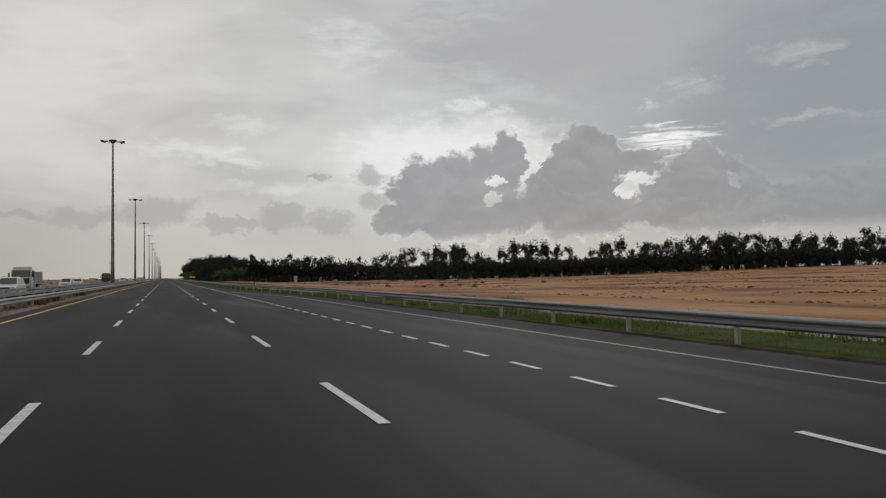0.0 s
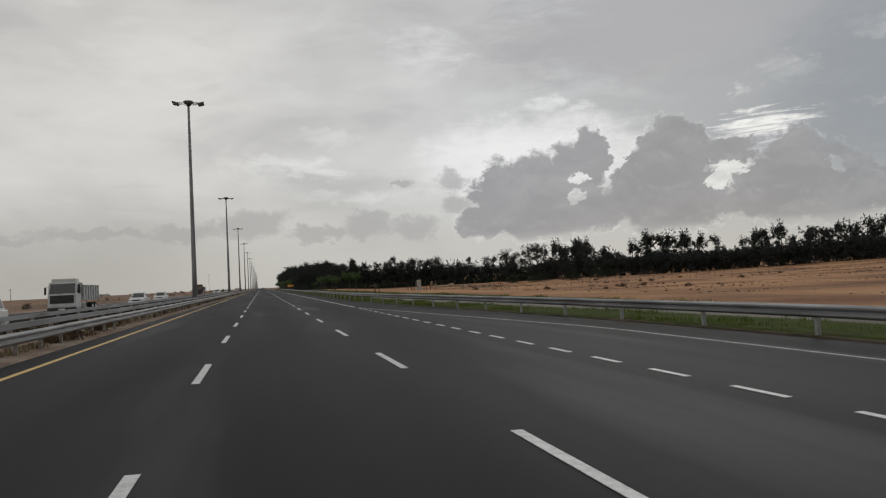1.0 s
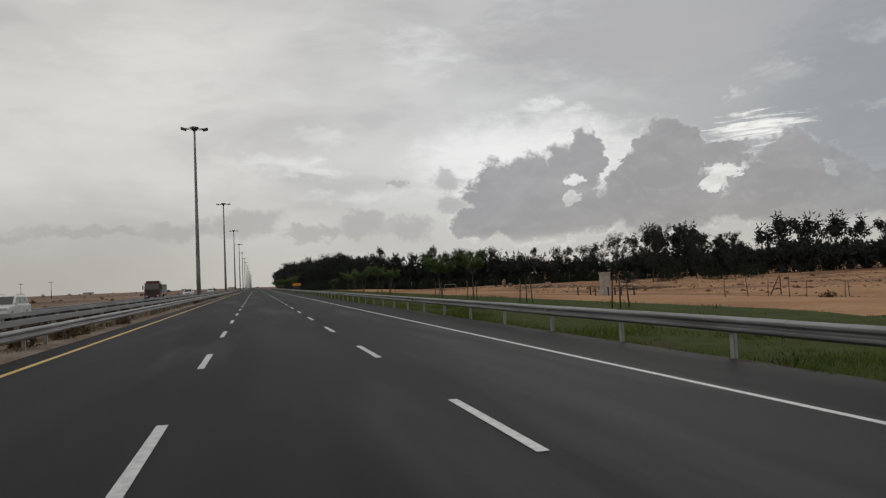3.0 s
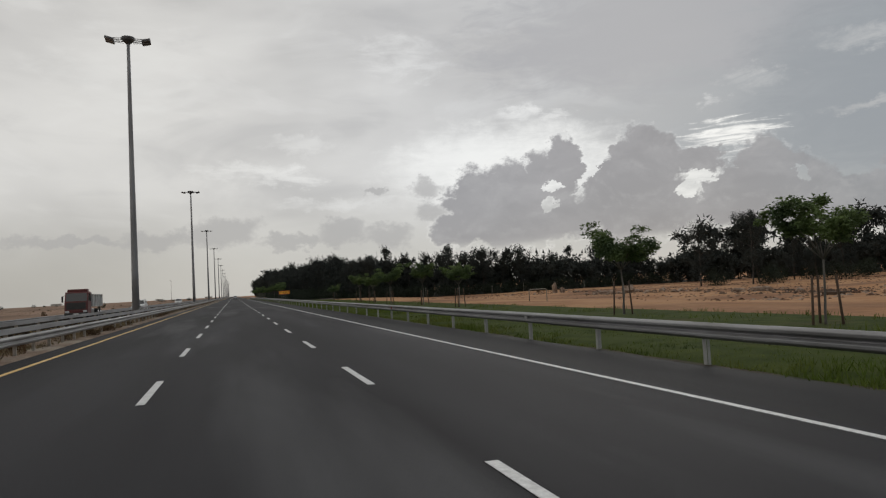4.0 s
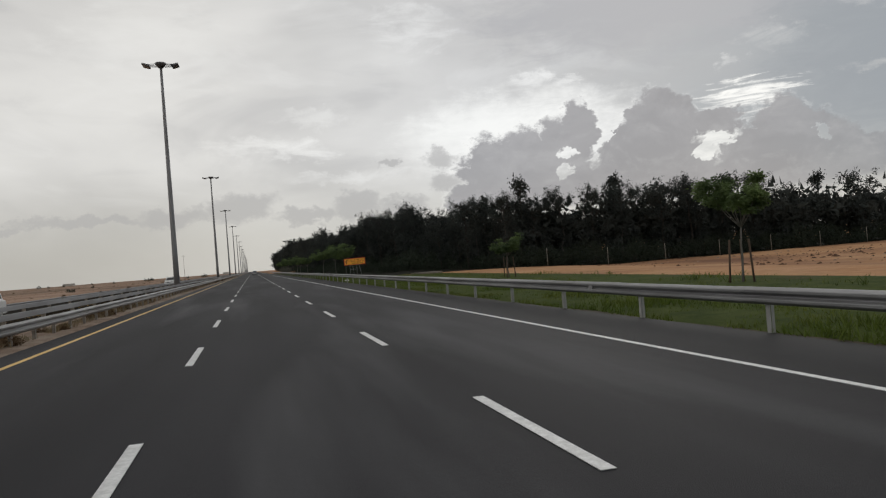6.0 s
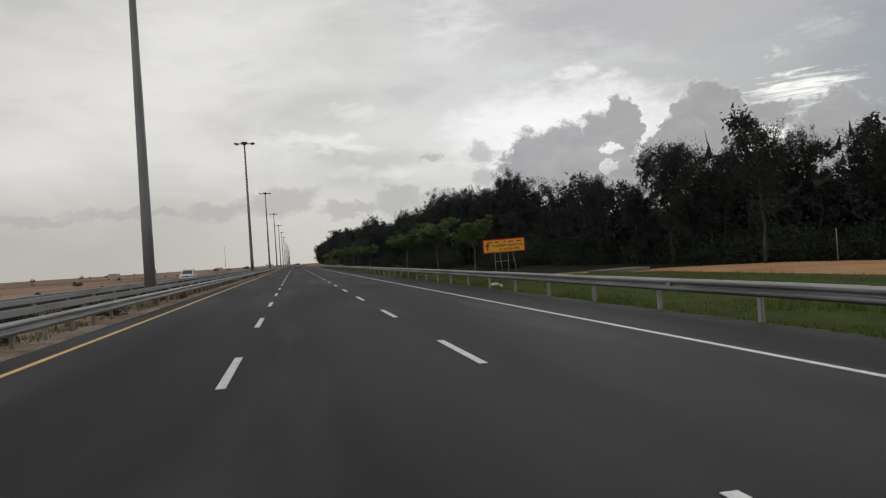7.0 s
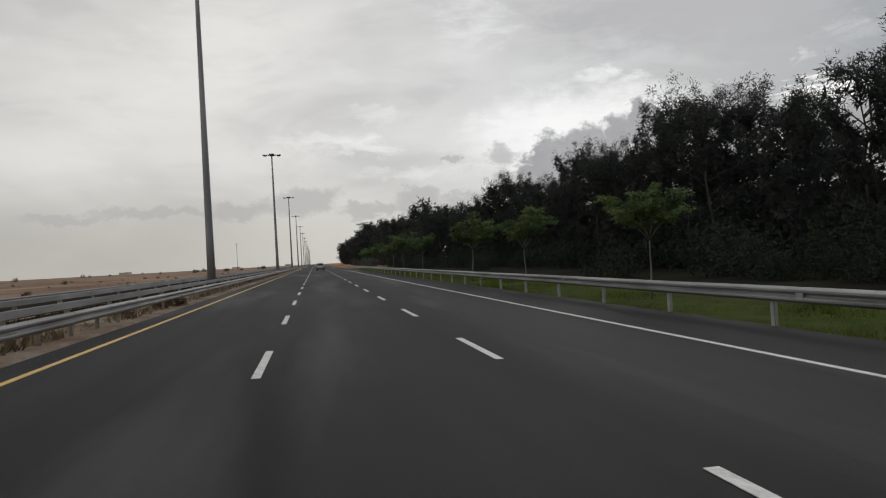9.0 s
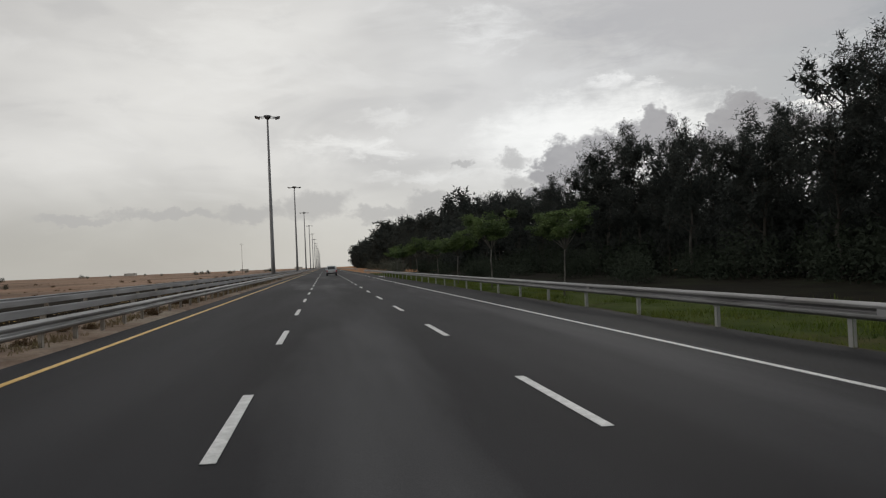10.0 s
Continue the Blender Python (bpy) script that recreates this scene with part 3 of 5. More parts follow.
# edge lines of the opposite carriageway
for x, m in ((-10.3, PAINT_YELLOW), (-20.3, PAINT_WHITE)):
    rows2 = stepped([(-100, 900, 100), (900, 2400, 300)])
    verts = [(x + s * 0.08, y, opposite_z(x) + 0.012) for y in rows2 for s in (-1, 1)]
    faces = [(2 * j, 2 * j + 1, 2 * j + 3, 2 * j + 2) for j in range(len(rows2) - 1)]
    ob = new("opposite_edge_line", mesh_of("opposite_edge_line", verts, faces, m))
    ob.parent = far_road

# ---- guardrails ----
# half a W profile: depth towards the traffic, height
WAVE = [(0.0, -0.155), (0.012, -0.150), (0.070, -0.112), (0.080, -0.098), (0.080, -0.062), (0.068, -0.048), (0.012, -0.016), (0.006, 0.0),
        (0.012, 0.016), (0.068, 0.048), (0.080, 0.062), (0.080, 0.098), (0.070, 0.112), (0.012, 0.150), (0.0, 0.155)]


def w_outline(face):
    """The W beam's closed section; face is +1 or -1, the side that it shows to the traffic."""
    front = [(face * d, z) for d, z in WAVE]
    behind = [(face * (d - 0.008), z) for d, z in WAVE[::-1]]
    return front + behind if face < 0 else (front + behind)[::-1]


def box_outline(face):
    """A flat-faced box beam with softened corners, its top level with the W beam's."""
    return [(face * d, z) for d, z in ((0.0, -0.025), (0.008, -0.035), (0.082, -0.035), (0.090, -0.025), (0.090, 0.145), (0.082, 0.155), (0.008, 0.155), (0.0, 0.145))][::-face]


def posts_between(anchors, spacing):
    """Post places that pass through the anchors, evenly spread between them."""
    out = []
    for a, b in zip(anchors, anchors[1:]):
        n = max(1, round((b - a) / spacing))
        out += [a + (b - a) * k / n for k in range(n)]
    return out + [anchors[-1]]


def guardrail(label, line, top, base, face, anchors, spacing, beam_metal, post_metal, piece=4.0, post_w=0.10, group="", section=w_outline):
    """A rail on posts along line(y), with overlapped beam lengths and spacers."""
    y0, y1 = anchors[0], anchors[-1]
    rail = tagged(new("guardrail"), label, "guardrail", group)
    rail.location = (line(y0), y0, base(y0))
    inv = Matrix.Translation(-rail.location)

    def put(name, me, x, y, z, turn=0.0):
        ob = new(name, me)
        ob.parent = rail
        ob.matrix_parent_inverse = inv
        ob.location, ob.rotation_euler = (x, y, z), (0, 0, turn)
        return ob

    beam = extruded("beam", section(face), -0.12, piece + 0.12, beam_metal)
    post = bmesh.new()
    h = 0.66
    slab(post, (-0.006, -post_w / 2, -0.3), (0.006, post_w / 2, h))
    for s in (-1, 1):
        slab(post, (-face * 0.05 * 1 - 0.03, s * post_w / 2 - 0.004, -0.3), (-face * 0.05 + 0.03, s * post_w / 2 + 0.004, h))
    slab(post, (0.0 if face > 0 else -0.045, -0.045, h - 0.30), (0.045 if face > 0 else 0.0, 0.045, h - 0.02), 0.004)
    post_me = bpy.data.meshes.new("post")
    post.to_mesh(post_me)
    post.free()
    post_me.materials.append(post_metal)
    n = round((y1 - y0) / piece)
    for k in range(n):
        y = y0 + k * piece
        xa, xb = line(y), line(y + piece)
        put("beam", beam, xa + face * 0.052 + 0.004 * (k % 2), y, top(y) - 0.155 + 0.004 * math.sin(k * 1.7), -math.atan2(xb - xa, piece))
    for k, y in enumerate(posts_between(anchors, spacing)):
        put("post", post_me, line(y), y, top(y) - 0.68 + 0.006 * math.sin(k * 2.3), 0.02 * math.sin(k * 3.1))
    return rail


verge_rail = guardrail("galvanised steel W-beam guardrail on posts along the grass verge", rail_x, lambda y: 0.62 - 1.4 * FALL * (rail_x(y) - 9.88), lambda y: road_z(rail_x(y)),
                       -1, (-15.6, 15.9, 19.9, 50.6, 54.7, 59.0, 103.5, 119.4, 160.4, 168.3, 194.4, 202.4, 255.3, 263.3, 293.3, 301.3, 331.4, 347.4, 391.8, 399.7, 531.9), 4.0, GALV, POST, 4.05)
# red reflectors and dark splice plates on it
plate = box_mesh("splice_plate", (-0.006, -0.10, -0.075), (0.006, 0.10, 0.075), GALV_DULL, 0.003)
lens = box_mesh("reflector", (-0.012, -0.05, -0.06), (0.012, 0.05, 0.06), RED_LENS, 0.004)
inv = Matrix.Translation(-verge_rail.location)
for name, me, places in (("reflector", lens, (150.2, 186.2)), ("splice_plate", plate, tuple(107.5 + 12.15 * k for k in range(30)))):
    for y in places:
        ob = new(name, me)
        ob.parent = verge_rail
        ob.matrix_parent_inverse = inv
        ob.location = (rail_x(y) - 0.055 - (0.022 if name == "reflector" else 0.01) - 0.052, y, 0.46 - FALL * (rail_x(y) - 9.88))
guardrail("galvanised W-beam guardrail on short posts beside the yellow line", lambda y: -4.95, lambda y: 0.75, lambda y: 0.12, 1, (1.1, 561.1), 2.0, GALV, RUSTY_POST, 4.0, group="median guardrails")
guardrail("weathered grey box-beam guardrail in front of the lamp posts", lambda y: -6.02, lambda y: 0.90, lambda y: 0.14, 1, (0.0, 560.0), 4.0, GALV_DULL, RUSTY_POST, group="median guardrails", section=box_outline)
guardrail("weathered grey box-beam guardrail facing the opposite carriageway", lambda y: -8.95, lambda y: 0.93, lambda y: 0.14, 1, (0.0, 560.0), 4.0, GALV_DULL, RUSTY_POST, group="median guardrails", section=box_outline)
guardrail("distant guardrail along the far desert edge", lambda y: -21.75, lambda y: 0.32, lambda y: -0.12, 1, (0.0, 800.0), 8.0, GALV_DULL, POST, 8.0)
# the rails run on into the distance
for x, top, face in ((-4.95, 0.75, 1), (-6.02, 0.90, 1), (-8.95, 0.93, 1), (-21.75, 0.32, 1)):
    y0 = 800 if x < -20 else 560
    me = extruded("far_rail", [(a, b + top - 0.155) for a, b in w_outline(face)], y0, 2200, GALV_DULL)
    rail = tagged(new("far_guardrail"), "guardrail running on into the distance", "guardrail")
    rail.location = (x, 0, 0)
    part("beam", me, None, rail)
    foot = box_mesh("post", (-0.05, -0.05, -0.5), (0.05, 0.05, top - 0.02), POST)
    for k in range(60):
        ob = part("post", foot, None, rail)
        ob.location = (-face * 0.05, y0 + 8 + 16 * k, 0)
# the beams that carry on past the exit
me = extruded("far_rail", [(a, b + 0.46) for a, b in w_outline(-1)], 620, 1500, GALV_DULL)
rail = tagged(new("far_guardrail"), "guardrail running on past the exit", "guardrail")
rail.location = (12.5, 0, -0.1)
part("beam", me, None, rail)
foot = box_mesh("post", (0.0, -0.05, -0.5), (0.09, 0.05, 0.58), POST)
for k in range(40):
    ob = part("post", foot, None, rail)
    ob.location = (0, 622 + 16 * k, 0)

# ---- lamp posts ----


def lamp_post():
    post = tagged(new("lamp_post"), "tall grey tapered steel lamp post with six floodlights round a ring", "lamp post", "median lamp posts")
    h = 24.1
    zs = [0.0, 4.0, 8.0, 12.0, 12.05, 16.0, 20.0, h]
    rad = [0.30 - 0.165 * z / h - (0.006 if z > 12.02 else 0.0) for z in zs]
    part("shaft", tubes("shaft", [([(0, 0, z) for z in zs], rad, 16)], MAST), None, post)
    bm = bmesh.new()
    slab(bm, (-0.48, -0.48, -0.45), (0.48, 0.48, 0.16), 0.03)
    part("footing", bm, CONCRETE, post, "square concrete footing")
    part("flange", tubes("flange", [([(0, 0, 0.16), (0, 0, 0.21)], [0.42, 0.42], 16)], MAST), None, post)
    bm = bmesh.new()
    slab(bm, (0.255, -0.11, 0.9), (0.315, 0.11, 1.6), 0.012)
    part("hatch", bm, MAST, post, "service hatch cover")
    part("hub", tubes("hub", [([(0, 0, h - 0.35), (0, 0, h - 0.1), (0, 0, h + 0.15), (0, 0, h + 0.24)], [0.16, 0.40, 0.62, 0.55], 18)], LAMP_DARK), None, post, "dark bowl-shaped lamp carriage")
    lamp_me = bmesh.new()
    slab(lamp_me, (-0.36, -0.17, -0.10), (0.36, 0.17, 0.08), 0.03)
    lm = bpy.data.meshes.new("floodlight")
    lamp_me.to_mesh(lm)
    lamp_me.free()
    lm.materials.append(LAMP_DARK)
    glass = box_mesh("lamp_glass", (-0.30, -0.13, -0.112), (0.30, 0.13, -0.100), LAMP_GLASS)
    arm = tubes("arm", [([(0.35, 0, 0.02), (1.2, 0, 0.0)], [0.025, 0.025], 6), ([(0.35, 0, -0.12), (1.2, 0, -0.03)], [0.02, 0.02], 6)], MAST)
    for s in (0, 180):
        for a in (-0.46, 0.0, 0.46):
            m = Matrix.Rotation(radians(s), 4, "Z") @ Matrix.Translation((0, a, 0))
            ob = part("arm", arm, None, post)
            ob.matrix_local = Matrix.Translation((0, 0, h)) @ m
            lamp = part("floodlight", lm, None, post)
            lamp.matrix_local = Matrix.Translation((0, 0, h - 0.05)) @ m @ pose(1.45, 0, 0, 0, -14, 0)
            g = part("lamp_glass", glass, None, lamp)
    return post


first = lamp_post()
POLE_Y, POLE_STEP = 122.76, 89.3
first.matrix_basis = pose(-6.54, POLE_Y, 0.18)
for k in [-1] + list(range(1, 17)):
    copy_thing(first, pose(-6.54, POLE_Y + POLE_STEP * k, 0.18, 0, 0, 3 * math.sin(k * 2.0)))

# ---- trees and scrub ----


def leaf_mesh(name, centres, spread, count, size, material, rng, flat=0.0, droop=0.0, shape=0.2, kite=False):
    """Many small leaf sprigs scattered round clump centres, each a slim triangle or kite."""
    c = np.repeat(np.asarray(centres, float), count, axis=0)
    n = len(c)
    s = np.repeat(np.broadcast_to(np.asarray(spread, float), (len(centres), 3)), count, axis=0)
    off = rng.normal(size=(n, 3)) * 0.55
    off *= np.minimum(1.0, 1.25 / np.maximum(np.linalg.norm(off, axis=1, keepdims=True), 1e-6))
    p = c + off * s
    along = rng.normal(size=(n, 3)) + off * 0.9
    along[:, 2] = along[:, 2] * (1 - flat) - droop
    along /= np.linalg.norm(along, axis=1, keepdims=True)
    side = np.cross(along, rng.normal(size=(n, 3)) * (1 - flat) + np.array([0, 0, 1.0]) * (flat + 0.001))
    side /= np.maximum(np.linalg.norm(side, axis=1, keepdims=True), 1e-6)
    length = (size * rng.uniform(0.6, 1.4, n))[:, None]
    tip, width = p + along * length, length * shape
    if kite:
        mid = p + along * length * 0.55
        verts = np.stack([p, mid + side * width, tip, mid - side * width], 1).reshape(-1, 3)
    else:
        verts = np.stack([p - side * width, p + side * width, tip], 1).reshape(-1, 3)
    me = bpy.data.meshes.new(name)
    me.from_pydata(verts.tolist(), [], np.arange(len(verts)).reshape(-1, 4 if kite else 3).tolist())
    me.materials.append(material)
    return me


def bent(rng, a, b, wobble, steps=4):
    a, b = np.asarray(a, float), np.asarray(b, float)
    pts = [a + (b - a) * k / steps + rng.normal(size=3) * wobble * (0 < k < steps) for k in range(steps + 1)]
    return [tuple(q) for q in pts]


def casuarina_meshes(seed, height, clumps, leaves, leaf, bare=0.2, width=0.2, needles=None, bark=None, tuft=0.5, plain=False):
    """Trunk with limbs, and a ragged crown of drooping sprigs, for one tall dark tree."""
    rng = np.random.default_rng(seed)
    lean = rng.normal(size=2) * 0.035 * height
    top = (lean[0], lean[1], height * 0.93)
    stem = bent(rng, (0, 0, -0.3), top, 0.012 * height, 7)
    r0 = 0.011 * height + 0.03
    runs = [(stem, [r0 * (1 - 0.9 * k / 7) for k in range(8)], 7)]
    centres = []
    limbs = max(14, clumps // 7)
    for k in range(limbs):
        u = bare + (0.97 - bare) * (k + rng.uniform(0, 1)) / limbs
        i = min(int(u * 7 / 0.95), 6)
        root = np.array(stem[i]) + (np.array(stem[i + 1]) - np.array(stem[i])) * rng.uniform(0, 1)
        a = rng.uniform(0, 2 * math.pi)
        reach = height * width * (0.35 + 0.85 * math.sin(math.pi * min(1, (1.06 - u) / (1.06 - bare) * 0.72 + 0.18))) * rng.uniform(0.55, 1.35)
        rise = reach * rng.uniform(0.35, 1.2)
        tip = root + np.array([math.cos(a) * reach, math.sin(a) * reach, rise])
        tip[2] = min(tip[2], height * rng.uniform(0.94, 1.05))
        runs.append((bent(rng, root, tip, 0.05 * reach, 3), [r0 * 0.34, r0 * 0.26, r0 * 0.16, r0 * 0.06], 5))
        for j in range(clumps // limbs):
            f = rng.uniform(0.3, 1.08)
            centres.append(root + (tip - root) * f + rng.normal(size=3) * 0.10 * reach)
    for j in range(5):
        centres.append(np.array(top) + np.array([0, 0, height * (0.07 - 0.045 * j)]) + rng.normal(size=3) * 0.1)
    trunk = tubes("trunk", [(stem[::2] + stem[-1:], [r0 * (1 - 0.2 * k) for k in range(5)], 4)] if plain else runs, bark or BARK)
    sc = height / 12.0
    spread = [(tuft * sc * q, tuft * sc * q, 1.35 * tuft * sc * q) for q in rng.uniform(0.5, 1.45, len(centres))]
    # short thick sprigs inside each tuft, fine needles outside
    low = [k for k, c in enumerate(centres) if c[2] < 0.88 * height]
    inner = leaf_mesh("inner", [centres[k] for k in low], [np.array(spread[k]) * 0.7 for k in low], 0 if plain else 9, leaf * 1.5, needles or NEEDLES, rng, droop=0.1, shape=0.30)
    outer = leaf_mesh("outer", centres, spread, leaves, leaf, needles or NEEDLES, rng, droop=0.15, shape=0.24 if plain else 0.12)
    bm = bmesh.new()
    for me in (inner, outer):
        bm.from_mesh(me)
        bpy.data.meshes.remove(me)
    crown = bpy.data.meshes.new("crown")
    bm.to_mesh(crown)
    bm.free()
    crown.materials.append(needles or NEEDLES)
    return trunk, crown


def umbrella_meshes(seed, height, pads):
    """A slim staked tree with a flat layered crown of fresh feathery leaves."""
    rng = np.random.default_rng(seed)
    fork = height * 0.52
    stem = bent(rng, (0, 0, -0.2), (rng.normal() * 0.15, rng.normal() * 0.15, fork), 0.05, 4)
    runs = [(stem, [0.085, 0.075, 0.068, 0.06, 0.055], 7)]
    centres, spread = [], []
    for k in range(9):
        a = 2 * math.pi * k / 9 + rng.uniform(-0.3, 0.3)
        reach = height * rng.uniform(0.14, 0.34)
        tip = np.array([math.cos(a) * reach, math.sin(a) * reach, height * rng.uniform(0.74, 0.97)])
        runs.append((bent(rng, stem[-1], tip, 0.08, 3), [0.045, 0.035, 0.024, 0.012], 5))
        for j in range(pads // 9):
            f = rng.uniform(0.55, 1.12)
            centres.append(np.array(stem[-1]) + (tip - np.array(stem[-1])) * f + rng.normal(size=3) * (0.32, 0.32, 0.16))
            q = rng.uniform(0.5, 1.0)
            spread.append((0.62 * q, 0.62 * q, 0.28 * q))
    trunk = tubes("trunk", runs, PALE_BARK)
    crown = leaf_mesh("crown", centres, spread, 104, 0.21, FRESH_LEAF, rng, flat=0.5, droop=0.3, shape=0.30)
    return trunk, crown


def bush_meshes(seed, width, height, clumps, leaves, leaf, material):
    rng = np.random.default_rng(seed)
    centres, runs = [], []
    for k in range(clumps):
        a, r = rng.uniform(0, 2 * math.pi), width / 2 * math.sqrt(rng.uniform(0, 1))
        z = height * rng.uniform(0.12, 0.98) * (1 - 0.55 * (2 * r / width) ** 2)
        c = np.array([math.cos(a) * r, math.sin(a) * r, z])
        centres.append(c)
        if k % 9 == 0:
            runs.append((bent(rng, (0, 0, -0.1), c, 0.04 * height, 2), [0.03, 0.02, 0.008], 4))
    stems = tubes("stem", runs, BARK)
    q = 0.22 * (width + height) / 2
    return stems, leaf_mesh("foliage", centres, (q, q, q), leaves, leaf, material, rng, shape=0.2)


def planted(name, meshes, label, category, group="", parts=("trunk", "crown")):
    thing = tagged(new(name), label, category, group)
    for p, me in zip(parts, meshes):
        part(p, me, None, thing)
    return thing


class Nursery:
    """Built once each, then set out as copies; the first copy is the original itself."""

    def __init__(self, makers):
        self.makers, self.used = makers, {}

    def put(self, kind, m, scale=1.0):
        if kind not in self.used:
            self.used[kind] = self.makers[kind]()
            self.used[kind].matrix_basis = m @ Matrix.Scale(scale, 4)
            return self.used[kind]
        ob = copy_thing(self.used[kind], m)
        ob.scale = (scale, scale, scale)
        return ob


TALL = "tall dark feathery casuarina tree in the dense plantation"
makers = {}
HEIGHTS = (12.0, 13.2, 11.0, 12.4, 10.2, 13.8)
for k, (hh, w, bare) in enumerate(zip(HEIGHTS, (0.17, 0.13, 0.20, 0.22, 0.18, 0.19), (0.16, 0.20, 0.12, 0.26, 0.10, 0.30))):
    makers["tall", k] = lambda k=k, hh=hh, w=w, bare=bare: planted(
        "casuarina_tree", casuarina_meshes(40 + k, hh, 160, 49, 0.238, bare, w, bark=DARK_BARK if k % 2 else BARK, tuft=0.40), TALL, "tree", "plantation trees")
for k, hh in enumerate((7.4, 6.6, 8.0)):
    makers["umbrella", k] = lambda k=k, hh=hh: planted(
        "roadside_tree", umbrella_meshes(120 + k, hh, 81), "slim roadside tree with a flat fresh-green feathery crown", "tree", "young roadside trees")
for k in range(3):
    makers["under", k] = lambda k=k: planted(
        "shrub", bush_meshes(150 + k, 3.6, 3.0, 50, 28, 0.26, SHRUB_LEAF), "dusty green undergrowth shrub at the foot of the plantation", "shrub", "plantation undergrowth", ("stem", "foliage"))
for k in range(2):
    makers["dry", k] = lambda k=k: planted(
        "desert_shrub", bush_meshes(170 + k, 1.3, 0.75, 18, 14, 0.25, DRY_LEAF), "low dry brown desert shrub on the sand", "shrub", "desert shrubs", ("stem", "foliage"))
makers["grey", 0] = lambda: planted("desert_shrub", bush_meshes(190, 4.0, 3.4, 70, 40, 0.26, GREY_LEAF), "pale grey-green round bush by the exit", "shrub", "pale bushes", ("stem", "foliage"))
plants = Nursery(makers)
rng = random.Random(7)


def stand(kind, x, y, scale=1.0):
    return plants.put(kind, pose(x, y, land_z(x, y), 0, 0, rng.uniform(0, 360)), scale)


# how high the plantation stands along the road: (y, metres)
RIDGE = ((290, 8.6), (312, 9.4), (318, 8.2), (336, 8.4), (345, 10.6), (353, 12.8), (366, 11.8), (384, 13.8), (394, 13.8), (400, 12.2), (425, 11.6), (437, 12.4), (446, 12.6), (456, 11.9), (490, 13.4), (508, 16.6), (560, 16.2), (700, 17.5), (1100, 16.5))


def ridge(y):
    return float(np.interp(y, [q[0] for q in RIDGE], [q[1] for q in RIDGE]))


for row, (x0, step, y0, y1, s) in enumerate(((28.3, 5.6, 308, 500, 0.86), (32.5, 5.6, 307, 505, 0.99))):
    y = y0
    while y < y1:
        k = rng.randrange(6)
        tall_m = ridge(y) * s * (1 + 0.2 * rng.uniform(-1.2, 0.5) + 0.06 * noise.noise(Vector((y * 0.2, row * 3.0, 0.0))))
        stand(("tall", k), x0 + rng.uniform(-1.3, 1.3), y + rng.uniform(-1.2, 1.2), tall_m / HEIGHTS[k])
        y += step * rng.uniform(0.7, 1.3)


# the tallest of them stand clear of the rest
for y, tall_m in ((301, 9.9), (313, 10.5), (352.6, 13.8), (366, 12.2), (386.5, 14.6), (390.5, 14.4), (396, 12.3), (401.5, 12.6), (407, 12.6), (411.5, 14.4), (421, 11.3), (438, 14.8), (445.5, 15.4)):
    k = (1, 5, 3)[int(y) % 3]
    stand(("tall", k), 31.0 + rng.uniform(-0.4, 0.4), y, 0.95 * tall_m / HEIGHTS[k])


# trees too far off to tell apart are joined into one mass of woods
class Woods:
    def __init__(self, variants):
        self.kinds, self.verts, self.faces, self.slots, self.count = [], [], [], [], 0
        for trunk, crown in variants:
            self.kinds.append([(np.array([v.co[:] for v in me.vertices]), [tuple(p.vertices) for p in me.polygons], slot) for slot, me in enumerate((crown, trunk))])

    def add(self, kind, x, y, scale, squash=1.0):
        a = rng.uniform(0, 6.283)
        turn = np.array([[math.cos(a), -math.sin(a), 0], [math.sin(a), math.cos(a), 0], [0, 0, squash]]) * scale
        for co, polys, slot in self.kinds[kind]:
            self.verts.append(co @ turn.T + (x, y, land_z(x, y)))
            self.faces += [tuple(i + self.count for i in p) for p in polys]
            self.slots += [slot] * len(polys)
            self.count += len(co)

    def finish(self, name, label):
        me = bpy.data.meshes.new(name)
        me.from_pydata(np.concatenate(self.verts).tolist(), [], self.faces)
        me.materials.append(NEEDLES_FAR)
        me.materials.append(BARK)
        me.polygons.foreach_set("material_index", self.slots)
        return tagged(new(name, me), label, "woods", kind="stuff")


FAR_H = (11.5, 13.0, 9.5, 12.3, 6.0)
hedge = casuarina_meshes(97, 4.0, 28, 20, 0.60, 0.02, 0.55, NEEDLES_FAR, tuft=2.3, plain=True)
woods = Woods([casuarina_meshes(80 + k, hh, 70, 14, 0.80, bare, w, NEEDLES_FAR, tuft=tf, plain=True) for k, (hh, w, bare, tf) in
               enumerate(zip(FAR_H, (0.19, 0.12, 0.24, 0.17, 0.42), (0.08, 0.10, 0.04, 0.12, 0.02), (0.75, 0.6, 0.85, 0.7, 1.2)))] + [hedge])


